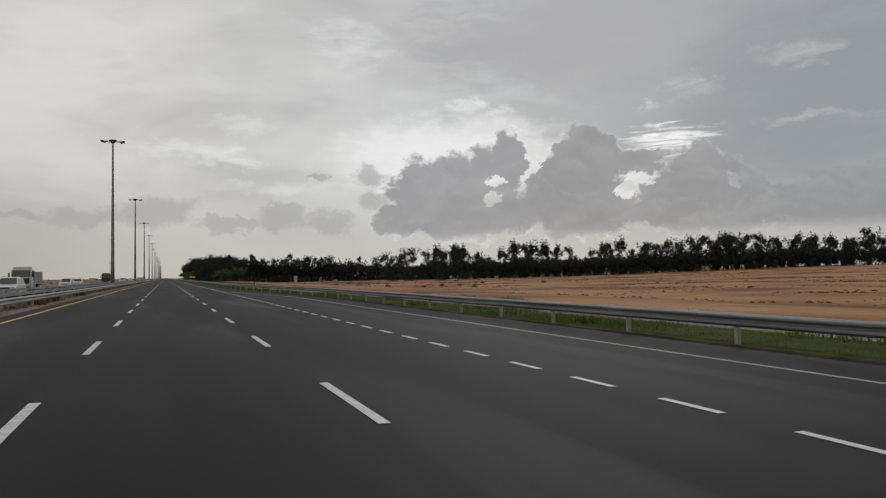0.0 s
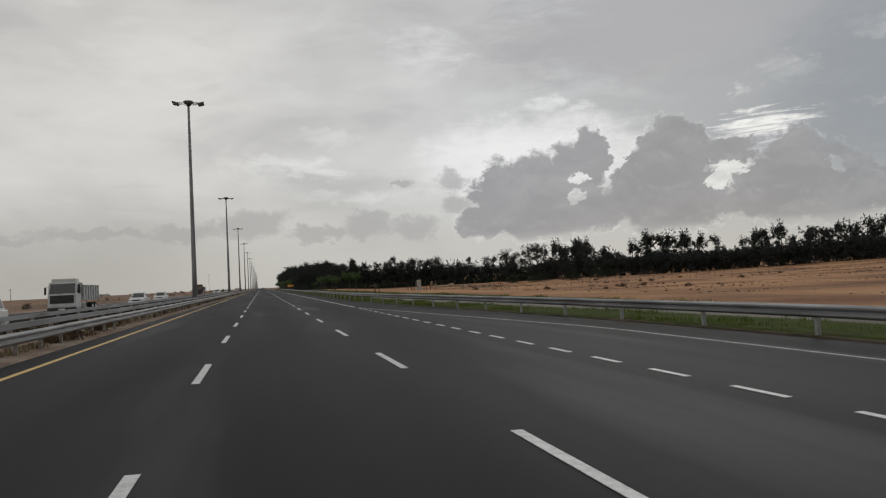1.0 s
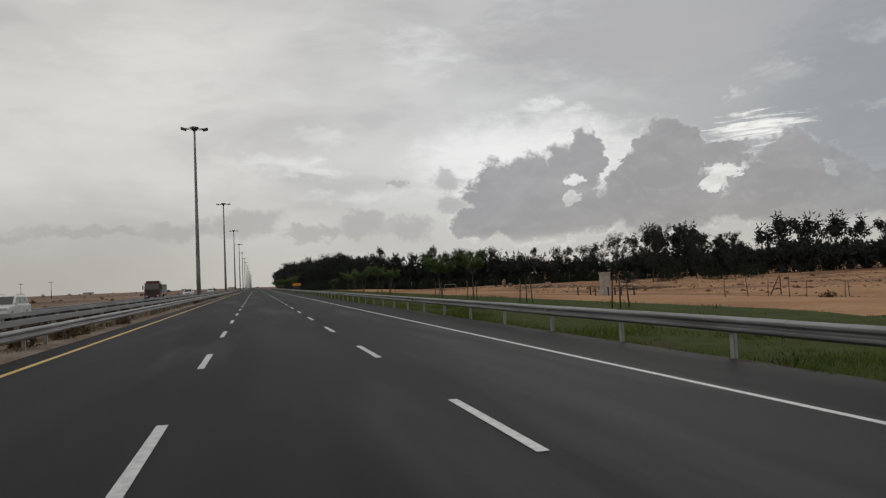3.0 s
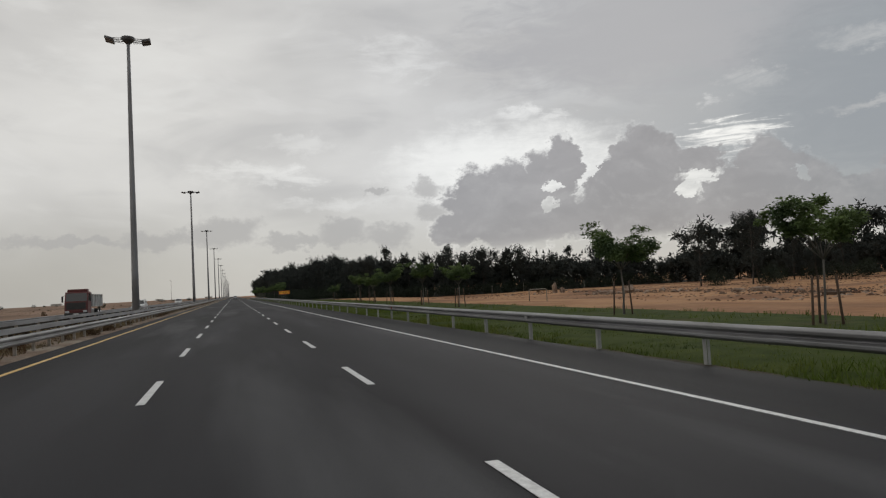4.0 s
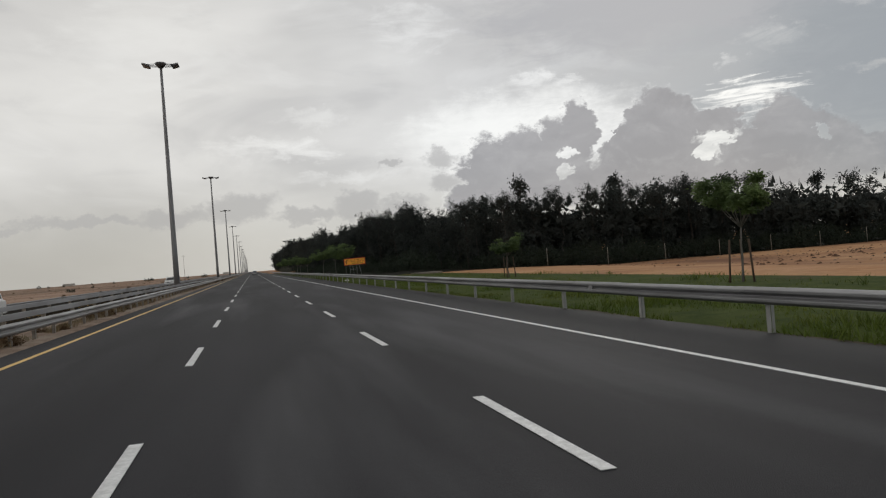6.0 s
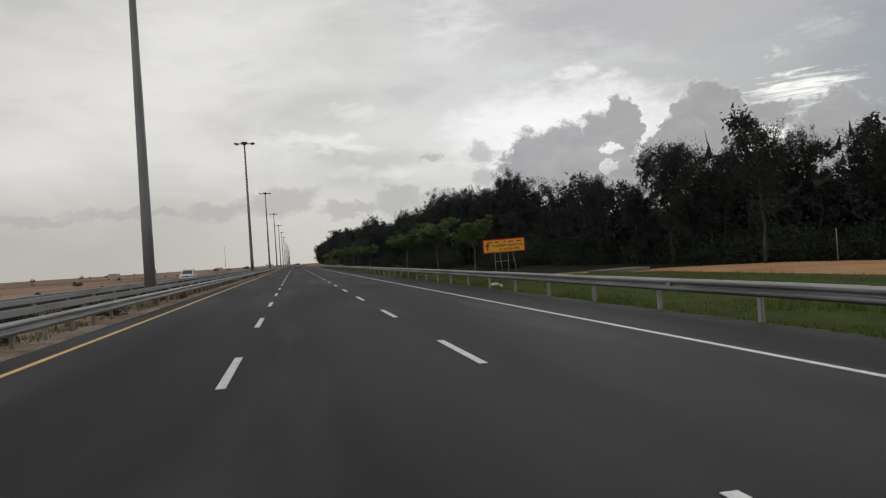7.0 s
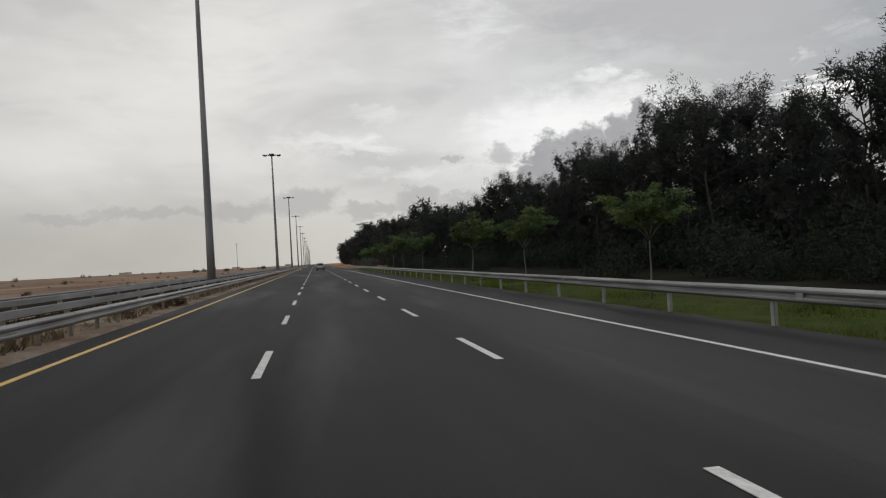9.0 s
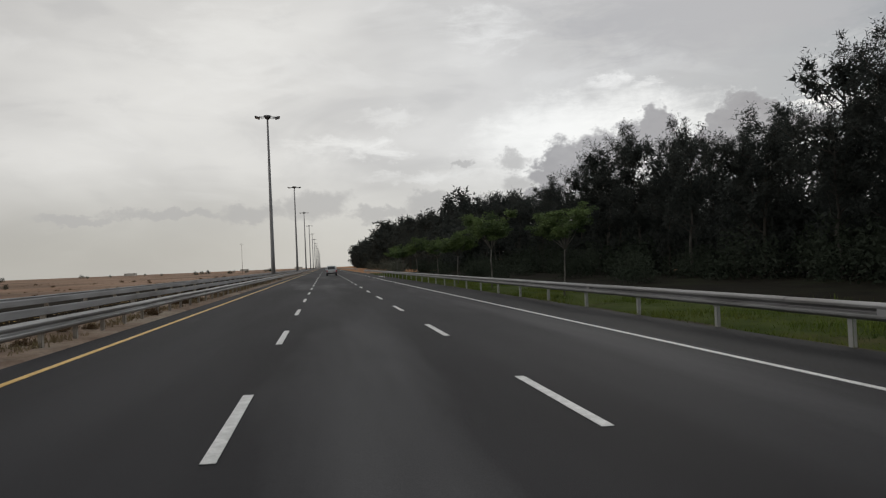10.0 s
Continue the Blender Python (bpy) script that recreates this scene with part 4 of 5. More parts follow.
def along_edge(mass, points, step, rows, lo, hi, gap):
    for (ax, ay), (bx, by) in zip(points, points[1:]):
        length = math.hypot(bx - ax, by - ay)
        nx, ny = -(by - ay) / length, (bx - ax) / length
        for row in range(rows):
            d = rng.uniform(0, step)
            if row == 0:
                for j in range(int(length / 2.6)):
                    q = 2.6 * j + rng.uniform(0, 1.5)
                    woods.add(5, ax + (bx - ax) * q / length + nx * 2.5, ay + (by - ay) * q / length + ny * 2.5, rng.uniform(0.95, 1.65) * (1.15 if mass is not woods else 0.9))
            while d < length:
                back = row * gap + rng.uniform(-1.5, 1.5)
                x, y = ax + (bx - ax) * d / length + nx * back, ay + (by - ay) * d / length + ny * back
                # a low thick belt in front, tall single trees standing out of it
                k = 4 if row == 0 and rng.random() < 0.7 or rng.random() < 0.3 else rng.randrange(4)
                grown = 0.55 + 0.55 * rng.random() ** 0.8 + 0.22 * noise.noise(Vector((x * 0.06, y * 0.06, 4.0)))
                mass.add(k, x, y, (lo + (hi - lo) * grown))
                d += step * rng.uniform(0.6, 1.4) * (0.8 if k == 4 else 1.0)


# the depth of the plantation behind its front rows
deep = Woods([casuarina_meshes(100 + k, hh, 75, 23, 0.47, bare, w, NEEDLES_FAR, tuft=tf, plain=True) for k, (hh, w, bare, tf) in
              enumerate(zip(FAR_H, (0.19, 0.12, 0.24, 0.17, 0.42), (0.08, 0.10, 0.04, 0.12, 0.02), (0.6, 0.5, 0.7, 0.6, 1.1)))] + [hedge])
# on along the road into the distance
for x0, step in ((27.5, 6.0), (32.0, 6.5), (39.0, 9.0)):
    y = 500.0
    while y < 980:
        k = rng.randrange(5)
        (deep if y < 640 else woods).add(k, x0 + rng.uniform(-2, 2), y, ridge(y) * rng.uniform(0.75, 1.05) / FAR_H[k] * (0.55 if k == 4 else 1.0))
        y += step * rng.uniform(0.7, 1.3) * (1 + (y - 500) / 500)
for x0, step, s in ((37.5, 4.6, 0.9), (42.5, 4.6, 1.0)):
    y = 313.0
    while y < 500:
        k = rng.randrange(5)
        deep.add(k, x0 + rng.uniform(-1.5, 1.5), y, s * ridge(y) * rng.uniform(0.72, 0.97) / FAR_H[k] * (0.6 if k == 4 else 1.0))
        y += step * rng.uniform(0.7, 1.3)
y = 312.0
while y < 500:
    deep.add(5, 36.0 + rng.uniform(-1.2, 1.2), y, rng.uniform(0.8, 1.25))
    deep.add(5, 45.5 + rng.uniform(-1.2, 1.2), y, rng.uniform(1.1, 1.6))
    y += rng.uniform(2.2, 3.2)
# its edge along the back of the cleared field
for row in range(2):
    x = 33.0
    while x < 74:
        k = rng.randrange(6)
        stand(("tall", k), x, 309.5 - 0.09 * (x - 30) + 5 * row + rng.uniform(-1.2, 1.2), rng.uniform(7.5, 10.8) * (0.86 + 0.004 * x) / HEIGHTS[k])
        x += 4.6 * rng.uniform(0.7, 1.3)
along_edge(deep, [(36, 311), (74, 308), (112, 303)], 4.6, 2, 0.45, 0.98, 4.5)
along_edge(woods, [(112, 302), (152, 267), (275, 199)], 5.0, 3, 0.50, 1.16, 5.0)
along_edge(woods, [(275, 199), (420, 128), (560, 60)], 6.0, 2, 0.56, 1.22, 5.0)
deep.finish("plantation_depth", "dark feathery trees deep inside the plantation")
woods.finish("distant_woods", "dark ragged belt of distant plantation trees behind the sand")
for x, y, s in ((86, 243, 0.98), (92, 248, 1.08), (81, 250, 0.9), (97, 240, 0.85), (104, 252, 1.0), (110, 246, 0.9), (116, 250, 0.8)):
    stand(("tall", rng.randrange(6)), x, y, s)
    stand(("under", rng.randrange(3)), x + 2, y - 2, 1.1)

# undergrowth along its foot
x = 33.0
while x < 112:
    stand(("under", rng.randrange(3)), x, 304.6 - 0.02 * x + rng.uniform(-0.6, 0.6), rng.uniform(0.7, 1.15))
    x += rng.uniform(1.9, 3.0)
y = 306.0
while y < 520:
    stand(("under", rng.randrange(3)), 27.0 + rng.uniform(-1.2, 3.5), y, rng.uniform(0.55, 1.25))
    if rng.random() < (0.65 if y < 378 else 0.3) and y > 310:
        stand(("under", rng.randrange(3)), 17.5 + rng.uniform(-2.6, 5.0), y + 1.0, rng.uniform(0.45, 0.85))
    y += rng.uniform(1.8, 3.6)
x = 30.0
while x < 32:
    stand(("under", rng.randrange(3)), x, 306 + rng.uniform(-1.5, 3.0) - 0.03 * x, rng.uniform(0.6, 1.2))
    x += rng.uniform(2.2, 4.5)
for y in (352, 355, 358, 361, 364, 367, 371):
    stand(("under", rng.randrange(3)), 21.5 + rng.uniform(-0.8, 1.5), y, rng.uniform(0.7, 1.1))
for x, y, s in ((14.6, 505, 0.9), (17.5, 562, 1.0), (19.0, 640, 1.0)):
    stand(("grey", 0), x, y, s)

# young roadside trees with their stakes


def stakes(x, y, turn):
    """Three leaning timber stakes round a young tree."""
    for k in range(3):
        a = turn + 2.1 * k
        bx, by = x + 0.50 * math.cos(a), y + 0.50 * math.sin(a)
        z = land_z(bx, by)
        me = tubes("stake", [([(0, 0, -0.3), (-0.12 * math.cos(a), -0.12 * math.sin(a), 1.55 + 0.15 * math.sin(a * 3))], [0.042, 0.036], 7)], TIMBER)
        ob = tagged(new("tree_stake", me), "rough dark timber stake beside a young tree", "stake", "tree stakes")
        ob.location = (bx, by, z)


YOUNG = (7.4, 6.6, 8.0)
rows_of_trees = [(18.5 + 0.35 * math.sin(k * 2.1), 165.7 + 11.5 * k, (3.9, 4.1, 3.6, 3.5, 4.0, 4.2, 3.5, 4.0, 3.7, 2.9, 4.2)[k], True) for k in range(10) if k not in (2, 8)]
rows_of_trees += [(11.4 + 0.3 * math.sin(k * 1.7), 301.4 + 11.65 * k, (4.2, 4.8, 4.9, 3.4, 3.6, 4.2, 4.2, 4.7, 4.4, 4.6, 5.2, 4.8, 4.6, 5.0, 4.8, 5.0)[k], False) for k in range(16) if k not in (3, 4, 8)]
for n, (x, y, tall_m, staked) in enumerate(rows_of_trees):
    k = n % 3
    stand(("umbrella", k), x, y, tall_m / YOUNG[k] * (1.0 if staked else 0.9))
    if staked:
        stakes(x, y, x * 3.1 + y)
for x, y in ((18.6, 142.4), (18.4, 154.0)):
    stakes(x, y, y)

# dry scrub over the sand, both sides
for k in range(40):
    x, y = rng.uniform(30, 150), rng.uniform(60, 290)
    if noise.noise(Vector((x * 0.05, y * 0.05, 3.3))) > -0.05:
        stand(("dry", rng.randrange(2)), x, y, rng.uniform(0.3, 0.85))
for k in range(70):
    x, y = -23.5 - 120 * rng.random() ** 1.7, rng.uniform(60, 620)
    stand(("dry", rng.randrange(2)), x, y, rng.uniform(0.3, 0.8))
for k in range(150):
    stand(("dry", rng.randrange(2)), -5.45 + rng.uniform(-0.35, 0.5), 4 + 470 * rng.random(), rng.uniform(0.22, 0.62))
for x, y, s in ((-46, 150, 1.0), (-40, 175, 1.0), (-52, 300, 0.8), (-44, 420, 0.8), (-46, 424, 0.9), (-60, 520, 0.9)):
    stand(("under", 1), x, y, s * 0.4)
# dark trees far off over the desert
for k in range(16):
    x, y = -rng.uniform(45, 260), rng.uniform(800, 1300)
    stand(("under", rng.randrange(3)), x, y, rng.uniform(0.6, 1.2))

# grass along the verge: tufts of blades, thick behind the rail


def verge_w(y):
    """How much of its full width the grass has."""
    return 0.26 + 0.74 * smooth01(y, 112, 136) - 0.56 * smooth01(y, 296, 310)


blade_rng = np.random.default_rng(5)
n = 66000
gy = blade_rng.uniform(-5, 500, n)
reach = np.array([12.4 * verge_w(v) for v in gy])
rx_at = np.array([rail_x(v) for v in gy])
gx = rx_at + 0.02 + np.where(blade_rng.uniform(0, 1, n) < 0.55, np.minimum(reach, 3.2) * blade_rng.uniform(0, 1, n), reach * blade_rng.uniform(0, 1, n) ** 1.3)
strip_b = (gy < 118) & (blade_rng.uniform(0, 1, n) < 0.3)
gx = np.where(strip_b, blade_rng.uniform(19.6, 22.3, n), gx)
patch = np.array([noise.noise(Vector((a * 0.45, b * 0.25, 6.0))) for a, b in zip(gx, gy)])
tall = np.clip(0.09 + 0.34 * np.clip(patch + 0.02, 0, 1), 0.07, 0.40) * blade_rng.uniform(0.6, 1.4, n)
keep = patch > -0.45
gx, gy, tall = gx[keep], gy[keep], tall[keep]
gz = np.array([land_z(max(a, 10.2), b) for a, b in zip(gx, gy)])


def blades(name, gx, gy, gz, tall, per, material):
    """Each tuft is a few slim upright triangles."""
    verts = []
    for _ in range(per):
        m = len(gx)
        jx, jy = gx + blade_rng.normal(size=m) * 0.07, gy + blade_rng.normal(size=m) * 0.07
        a = blade_rng.uniform(0, math.pi, m)
        w = 0.013 + 0.035 * tall
        lean = blade_rng.normal(size=(m, 2)) * 0.45 * tall[:, None]
        p0 = np.stack([jx - np.cos(a) * w, jy - np.sin(a) * w, gz - 0.02], 1)
        p1 = np.stack([jx + np.cos(a) * w, jy + np.sin(a) * w, gz - 0.02], 1)
        p2 = np.stack([jx + lean[:, 0], jy + lean[:, 1], gz + tall], 1)
        verts.append(np.stack([p0, p1, p2], 1).reshape(-1, 3))
    verts = np.concatenate(verts)
    me = bpy.data.meshes.new(name)
    me.from_pydata(verts.tolist(), [], np.arange(len(verts)).reshape(-1, 3).tolist())
    me.materials.append(material)
    return me


me = blades("verge_grass", gx, gy, gz, tall, 3, GRASS)
tagged(new("verge_grass", me), "green roadside grass in uneven tufts behind the guardrail", "grass", kind="stuff")
# dry weeds crowding the foot of the median rail
n = 10000
gy = blade_rng.uniform(0, 470, n)
gx = -5.62 + 0.62 * blade_rng.uniform(0, 1, n)
patch = np.array([noise.noise(Vector((a * 0.9, b * 0.40, 16.0))) for a, b in zip(gx, gy)])
keep = patch > -0.30
gx, gy, patch = gx[keep], gy[keep], patch[keep]
tall = np.clip(0.08 + 0.34 * (patch + 0.20), 0.06, 0.34) * blade_rng.uniform(0.6, 1.3, len(gx))
me = blades("median_weeds", gx, gy, np.full(len(gx), 0.15), tall, 3, DRY_GRASS)
tagged(new("median_weeds", me), "dry brown weeds crowding the foot of the median guardrail", "weeds", kind="stuff")

# weeds between the box beams; their dark colour also paints the shaded gaps
n = 20000
gy = blade_rng.uniform(0, 470, n)
gx = -8.75 + 2.3 * blade_rng.uniform(0, 1, n)
patch_n = np.array([noise.noise(Vector((a * 0.5, b * 0.30, 26.0))) for a, b in zip(gx, gy)])
keep = patch_n > -0.28
gx, gy, patch_n = gx[keep], gy[keep], patch_n[keep]
tall = np.clip(0.24 + 0.42 * (patch_n + 0.28), 0.16, 0.50) * blade_rng.uniform(0.6, 1.2, len(gx))
me = blades("median_scrub", gx, gy, np.full(len(gx), 0.13), tall, 3, SHADE_WEED)
tagged(new("median_scrub", me), "dead weeds between the grey box-beam guardrails, darkened as the shade there", "weeds", kind="stuff")


def verge_sheet(name, left, width, material, label, lift, ys, rough=0.02):
    """A strip of ground cover from left(y), its far edge turned down into the soil."""
    cols = stepped([(0.0, 1.0, 0.0625)])
    verts = []
    for y in ys:
        for u in cols:
            x = left(y) + u * width(y) + 0.12 * noise.noise(Vector((u * 3.0, y * 0.7, 7.0))) * (0.15 < u)
            verts.append((x, y, land_z(max(x, rail_x(y) + 0.26), y) + lift + rough * noise.noise(Vector((x * 1.5, y * 0.8, 2.0))) - (0.2 if u > 0.99 else 0.14 if u < 0.01 else 0.0)))
    m = len(cols)
    faces = [(j * m + i, j * m + i + 1, (j + 1) * m + i + 1, (j + 1) * m + i) for j in range(len(ys) - 1) for i in range(m - 1)]
    tagged(new(name, shade_smooth(mesh_of(name, verts, faces, material))), label, "verge", kind="structure")


verge_sheet("verge", lambda y: rail_x(y) + 0.05, lambda y: 12.6 * verge_w(y), VERGE, "low green grass verge beside the hard shoulder", 0.055, stepped([(-30, 520, 3.0)]))
verge_sheet("verge", lambda y: 19.2, lambda y: 3.4, VERGE, "outer strip of green grass before the sand", 0.055, stepped([(-30, 130, 3.0)]))
verge_sheet("dirt_track", lambda y: rail_x(y) + 1.4, lambda y: 19.4 - rail_x(y) - 1.4, TRACK, "worn grey dirt track behind the grass", 0.03, stepped([(-30, 140, 3.0)]), 0.01)
verge_sheet("verge_edge", lambda y: rail_x(y) - 0.14, lambda y: 0.22 + 0.20 * noise.noise(Vector((0, y * 0.35, 3.0))), SOIL, "ragged soil edge between shoulder and grass", 0.045, stepped([(-30, 520, 1.0)]), 0.02)

# clods, tussocks and stones too many to count, lying in drifts on the sand
clod_rng = np.random.default_rng(11)


def drift(name, label, xs, ys, tint, seed):
    m = len(xs)
    v = np.array([noise.noise(Vector((a * 0.045, b * 0.09, seed))) + 0.5 * noise.noise(Vector((a * 0.2, b * 0.35, seed + 3))) for a, b in zip(xs, ys)])
    ok = v > 0.02
    xs, ys, v = xs[ok], ys[ok], v[ok]
    m = len(xs)
    zs = np.array([land_z(a, b) for a, b in zip(xs, ys)])
    size = clod_rng.uniform(0.04, 0.19, m) * (0.7 + 1.6 * np.clip(v, 0, 0.8))
    ring = []
    for k in range(4):
        a = clod_rng.uniform(0, 0.8, m) + k * math.pi / 2
        ring.append(np.stack([xs + np.cos(a) * size * 1.5, ys + np.sin(a) * size * 1.5, zs - 0.04], 1))
    apex = np.stack([xs + clod_rng.normal(size=m) * size * 0.4, ys + clod_rng.normal(size=m) * size * 0.4, zs + size * clod_rng.uniform(0.25, 0.75, m)], 1)
    verts = np.stack(ring + [apex], 1).reshape(-1, 3)
    base = np.arange(m)[:, None] * 5
    faces = np.concatenate([base + np.array(t) for t in ((0, 1, 4), (1, 2, 4), (2, 3, 4), (3, 0, 4))])
    me = bpy.data.meshes.new(name)
    me.from_pydata(verts.tolist(), [], faces.tolist())
    me.materials.append(tint)
    return tagged(new(name, me), label, "scrub", kind="stuff")


n = 15000
drift("field_tussocks", "red-brown clods and dark tussocks in drifts over the cleared sand", 34 + 190 * clod_rng.uniform(0, 1, 2 * n) ** 0.8, clod_rng.uniform(30, 300, 2 * n), CLOD, 1.0)
drift("field_stones", "pale stones and spoil scattered over the cleared sand", clod_rng.uniform(40, 150, 3000), clod_rng.uniform(170, 295, 3000), ROCK, 9.0)
drift("field_debris", "dark broken debris and dead brush strewn along the rubble on the sand", 60 + 4.5 * clod_rng.normal(size=5000), clod_rng.uniform(195, 285, 5000), DEBRIS, 14.0)
drift("desert_tussocks", "dry tussocks scattered over the far desert", -22.5 - 170 * clod_rng.uniform(0, 1, n) ** 1.4, clod_rng.uniform(40, 640, n), DRY_LEAF, 5.0)

# ---- rubble and small things on the cleared field ----


def rock_mesh(seed, size):
    bm = bmesh.new()
    bmesh.ops.create_icosphere(bm, subdivisions=2, radius=0.5)
    for v in bm.verts:
        d = v.co.normalized()
        v.co = v.co * (1 + 0.55 * noise.noise(d * 1.7 + Vector((seed, 0, 0))))
        v.co.x, v.co.y, v.co.z = v.co.x * size[0], v.co.y * size[1], v.co.z * size[2]
    me = bpy.data.meshes.new("rock")
    bm.to_mesh(me)
    bm.free()
    me.materials.append(ROCK)
    return me


rocks = [rock_mesh(k * 3.7, s) for k, s in enumerate(((1.2, 0.9, 0.7), (0.8, 1.1, 0.6), (1.5, 1.0, 0.9), (0.9, 0.8, 0.5)))]
for k in range(78):
    if k < 56:
        x, y = rng.gauss(58.5, 3.0), rng.uniform(206, 272)
    else:
        x, y = rng.uniform(60, 140), rng.uniform(170, 262)
    ob = tagged(new("rock", rocks[rng.randrange(4)]), "pale broken stone in a low heap of rubble on the sand", "rock", "field rubble")
    s = rng.uniform(0.25, 0.95) if k < 56 else rng.uniform(0.18, 0.55)
    ob.location, ob.rotation_euler, ob.scale = (x, y, land_z(x, y) + 0.12 * s), (0, 0, rng.uniform(0, 6.28)), (s, s, s)
ob = tagged(new("standing_stone", rock_mesh(21.0, (0.95, 0.9, 2.3))), "tall pale stone slab standing among rubble", "rock")
ob.location = (57.6, 261.0, land_z(57.6, 261.0) + 0.85)
ob = tagged(new("standing_stone", rock_mesh(25.0, (0.9, 0.8, 1.6))), "short pale stone slab leaning among rubble", "rock")
ob.location = (58.9, 260.6, land_z(58.9, 260.6) + 0.5)
ob = tagged(new("boulder", rock_mesh(33.0, (2.1, 1.7, 1.4))), "large rounded pale boulder on the rubble heap", "rock")
ob.location = (57.8, 237.2, land_z(57.8, 237.2) + 0.35)


def stub(name, x, y, a, b, material, label, category, group="", bevel=0.02, turn=0.0):
    ob = tagged(new(name, box_mesh(name, a, b, material, bevel)), label, category, group)
    ob.location, ob.rotation_euler = (x, y, land_z(x, y)), (0, 0, turn)
    return ob


# a plastered pillar near the verge
pillar = tagged(new("concrete_pillar"), "pale square concrete pillar with a wider plinth on the sand", "pillar")
pillar.location = (31.0, 166.0, land_z(31.0, 166.0))
for nm, a, b in (("plinth", (-0.55, -0.55, -0.2), (0.55, 0.55, 0.45)), ("shaft", (-0.36, -0.36, 0.45), (0.36, 0.36, 1.95)), ("cap", (-0.42, -0.42, 1.95), (0.42, 0.42, 2.06))):
    bm = bmesh.new()
    slab(bm, a, b, 0.025)
    part(nm, bm, CONCRETE, pillar)
marker = mesh_of("marker", *tube([(0, 0, -0.2), (0, 0, 0.75)], [0.06, 0.06], 8), BLACK)
for k in range(8):
    ob = tagged(new("marker_peg", marker), "short dark marker peg around the concrete pillar", "peg", "marker pegs")
    x, y = 31.0 + (k % 4 - 1.5) * 1.25, 164.4 + 3.2 * (k // 4)
    ob.location = (x, y, land_z(x, y))
# fence stakes in a loose row across the sand
thin = tubes("fence_stake", [([(0, 0, -0.3), (0.03, 0.02, 1.25)], [0.03, 0.025], 6)], TIMBER)
for k in range(34):
    x, y = 30 + 2.6 * k + rng.uniform(-0.5, 0.5), 150 + 0.55 * k + rng.uniform(-1, 1)
    ob = tagged(new("fence_stake", thin), "thin wooden stake standing in the sand", "stake", "field stakes")
    ob.location, ob.rotation_euler = (x, y, land_z(x, y)), (rng.uniform(-0.08, 0.08), rng.uniform(-0.08, 0.08), 0)
# fence posts at the plantation corner
pale_post = tubes("fence_post", [([(0, 0, -0.3), (0, 0, 2.2)], [0.035, 0.03], 7)], RUSTY_POST)
for k in range(8):
    x, y = 36 + 8.3 * k, 300.5 - 0.02 * k
    ob = tagged(new("fence_post", pale_post), "slim grey fence post in front of the plantation", "post", "plantation fence posts")
    ob.location = (x, y, land_z(x, y))
# a timber trestle and a low pipe hoop
trestle = tagged(new("trestle"), "small leaning timber frame standing on the sand", "frame")
trestle.location = (46.5, 162.7, land_z(46.5, 162.7))
for a, b in (((-0.9, 0, -0.1), (0.2, 0, 1.7)), ((0.35, 0, -0.1), (0.3, 0, 1.75)), ((-0.5, 0, 0.5), (0.3, 0, 0.6))):
    part("beam", tubes("beam", [([a, b], [0.05, 0.05], 6)], TIMBER), None, trestle)
hoop = tagged(new("pipe_hoop", tubes("pipe_hoop", [([(-0.9, 0, -0.2), (-0.9, 0, 1.0), (-0.8, 0, 1.1), (0.8, 0, 1.1), (0.9, 0, 1.0), (0.9, 0, -0.2)], [0.045] * 6, 7)], RUSTY_POST)), "rusty bent pipe hoop by the verge", "hoop")
hoop.location = (28.6, 207.0, land_z(28.6, 207.0))
for x, y, s in ((52, 196, 1.0), (74, 170, 0.8), (60, 150, 0.7), (95, 214, 1.2)):
    stub("timber_scrap", x, y, (-0.9 * s, -0.3 * s, 0.0), (0.9 * s, 0.3 * s, 0.28 * s), TIMBER, "dark scrap of timber lying on the sand", "timber", "timber scraps", 0.03, x)

# white bags left in the grass by the rail, and a concrete slab behind the sign


def bag_mesh(seed, size):
    bm = bmesh.new()
    bmesh.ops.create_icosphere(bm, subdivisions=3, radius=0.5)
    for v in bm.verts:
        d = v.co.normalized()
        v.co *= 1 + 0.28 * noise.noise(d * 2.5 + Vector((seed, 0, 0))) + 0.10 * noise.noise(d * 7.0)
        v.co.x, v.co.y, v.co.z = v.co.x * size[0], v.co.y * size[1], max(v.co.z, -0.28) * size[2]
    me = bpy.data.meshes.new("litter_bag")
    bm.to_mesh(me)
    bm.free()
    me.materials.append(WHITE_BAG)
    return shade_smooth(me)


for x, y, s in ((10.55, 294.55, (0.46, 0.18, 0.17)), (10.55, 293.55, (0.13, 0.12, 0.12)), (10.45, 293.2, (0.12, 0.12, 0.11))):
    ob = tagged(new("litter_bag", bag_mesh(x + y, s)), "crumpled white plastic bag lying in the verge grass", "litter", "litter in the grass")
    ob.location = (x, y, land_z(x, y) + 0.28 * s[2] + 0.10)
stub("concrete_slab", 21.0, 302.0, (-1.7, -0.9, -0.2), (1.7, 0.9, 0.20), TRACK, "low weathered concrete slab behind the road sign", "slab", "", 0.04, 0.1)

# ---- the road sign ----
SIGN = (11.78, 296.5)
sign = tagged(new("road_sign"), "orange diversion sign with red border on a steel trestle", "road sign")
sign.matrix_basis = pose(SIGN[0], SIGN[1], land_z(*SIGN), 0, 0, -3)
W2, H2, ZB = 1.12, 0.70, 1.70
bm = bmesh.new()
slab(bm, (-W2, 0.0, 0.0), (W2, 0.025, H2), 0.006)
board = part("board", bm, SIGN_FACE, sign, "orange sheet metal board")
board.matrix_local = pose(0, 0, ZB, 0, -1, 0)
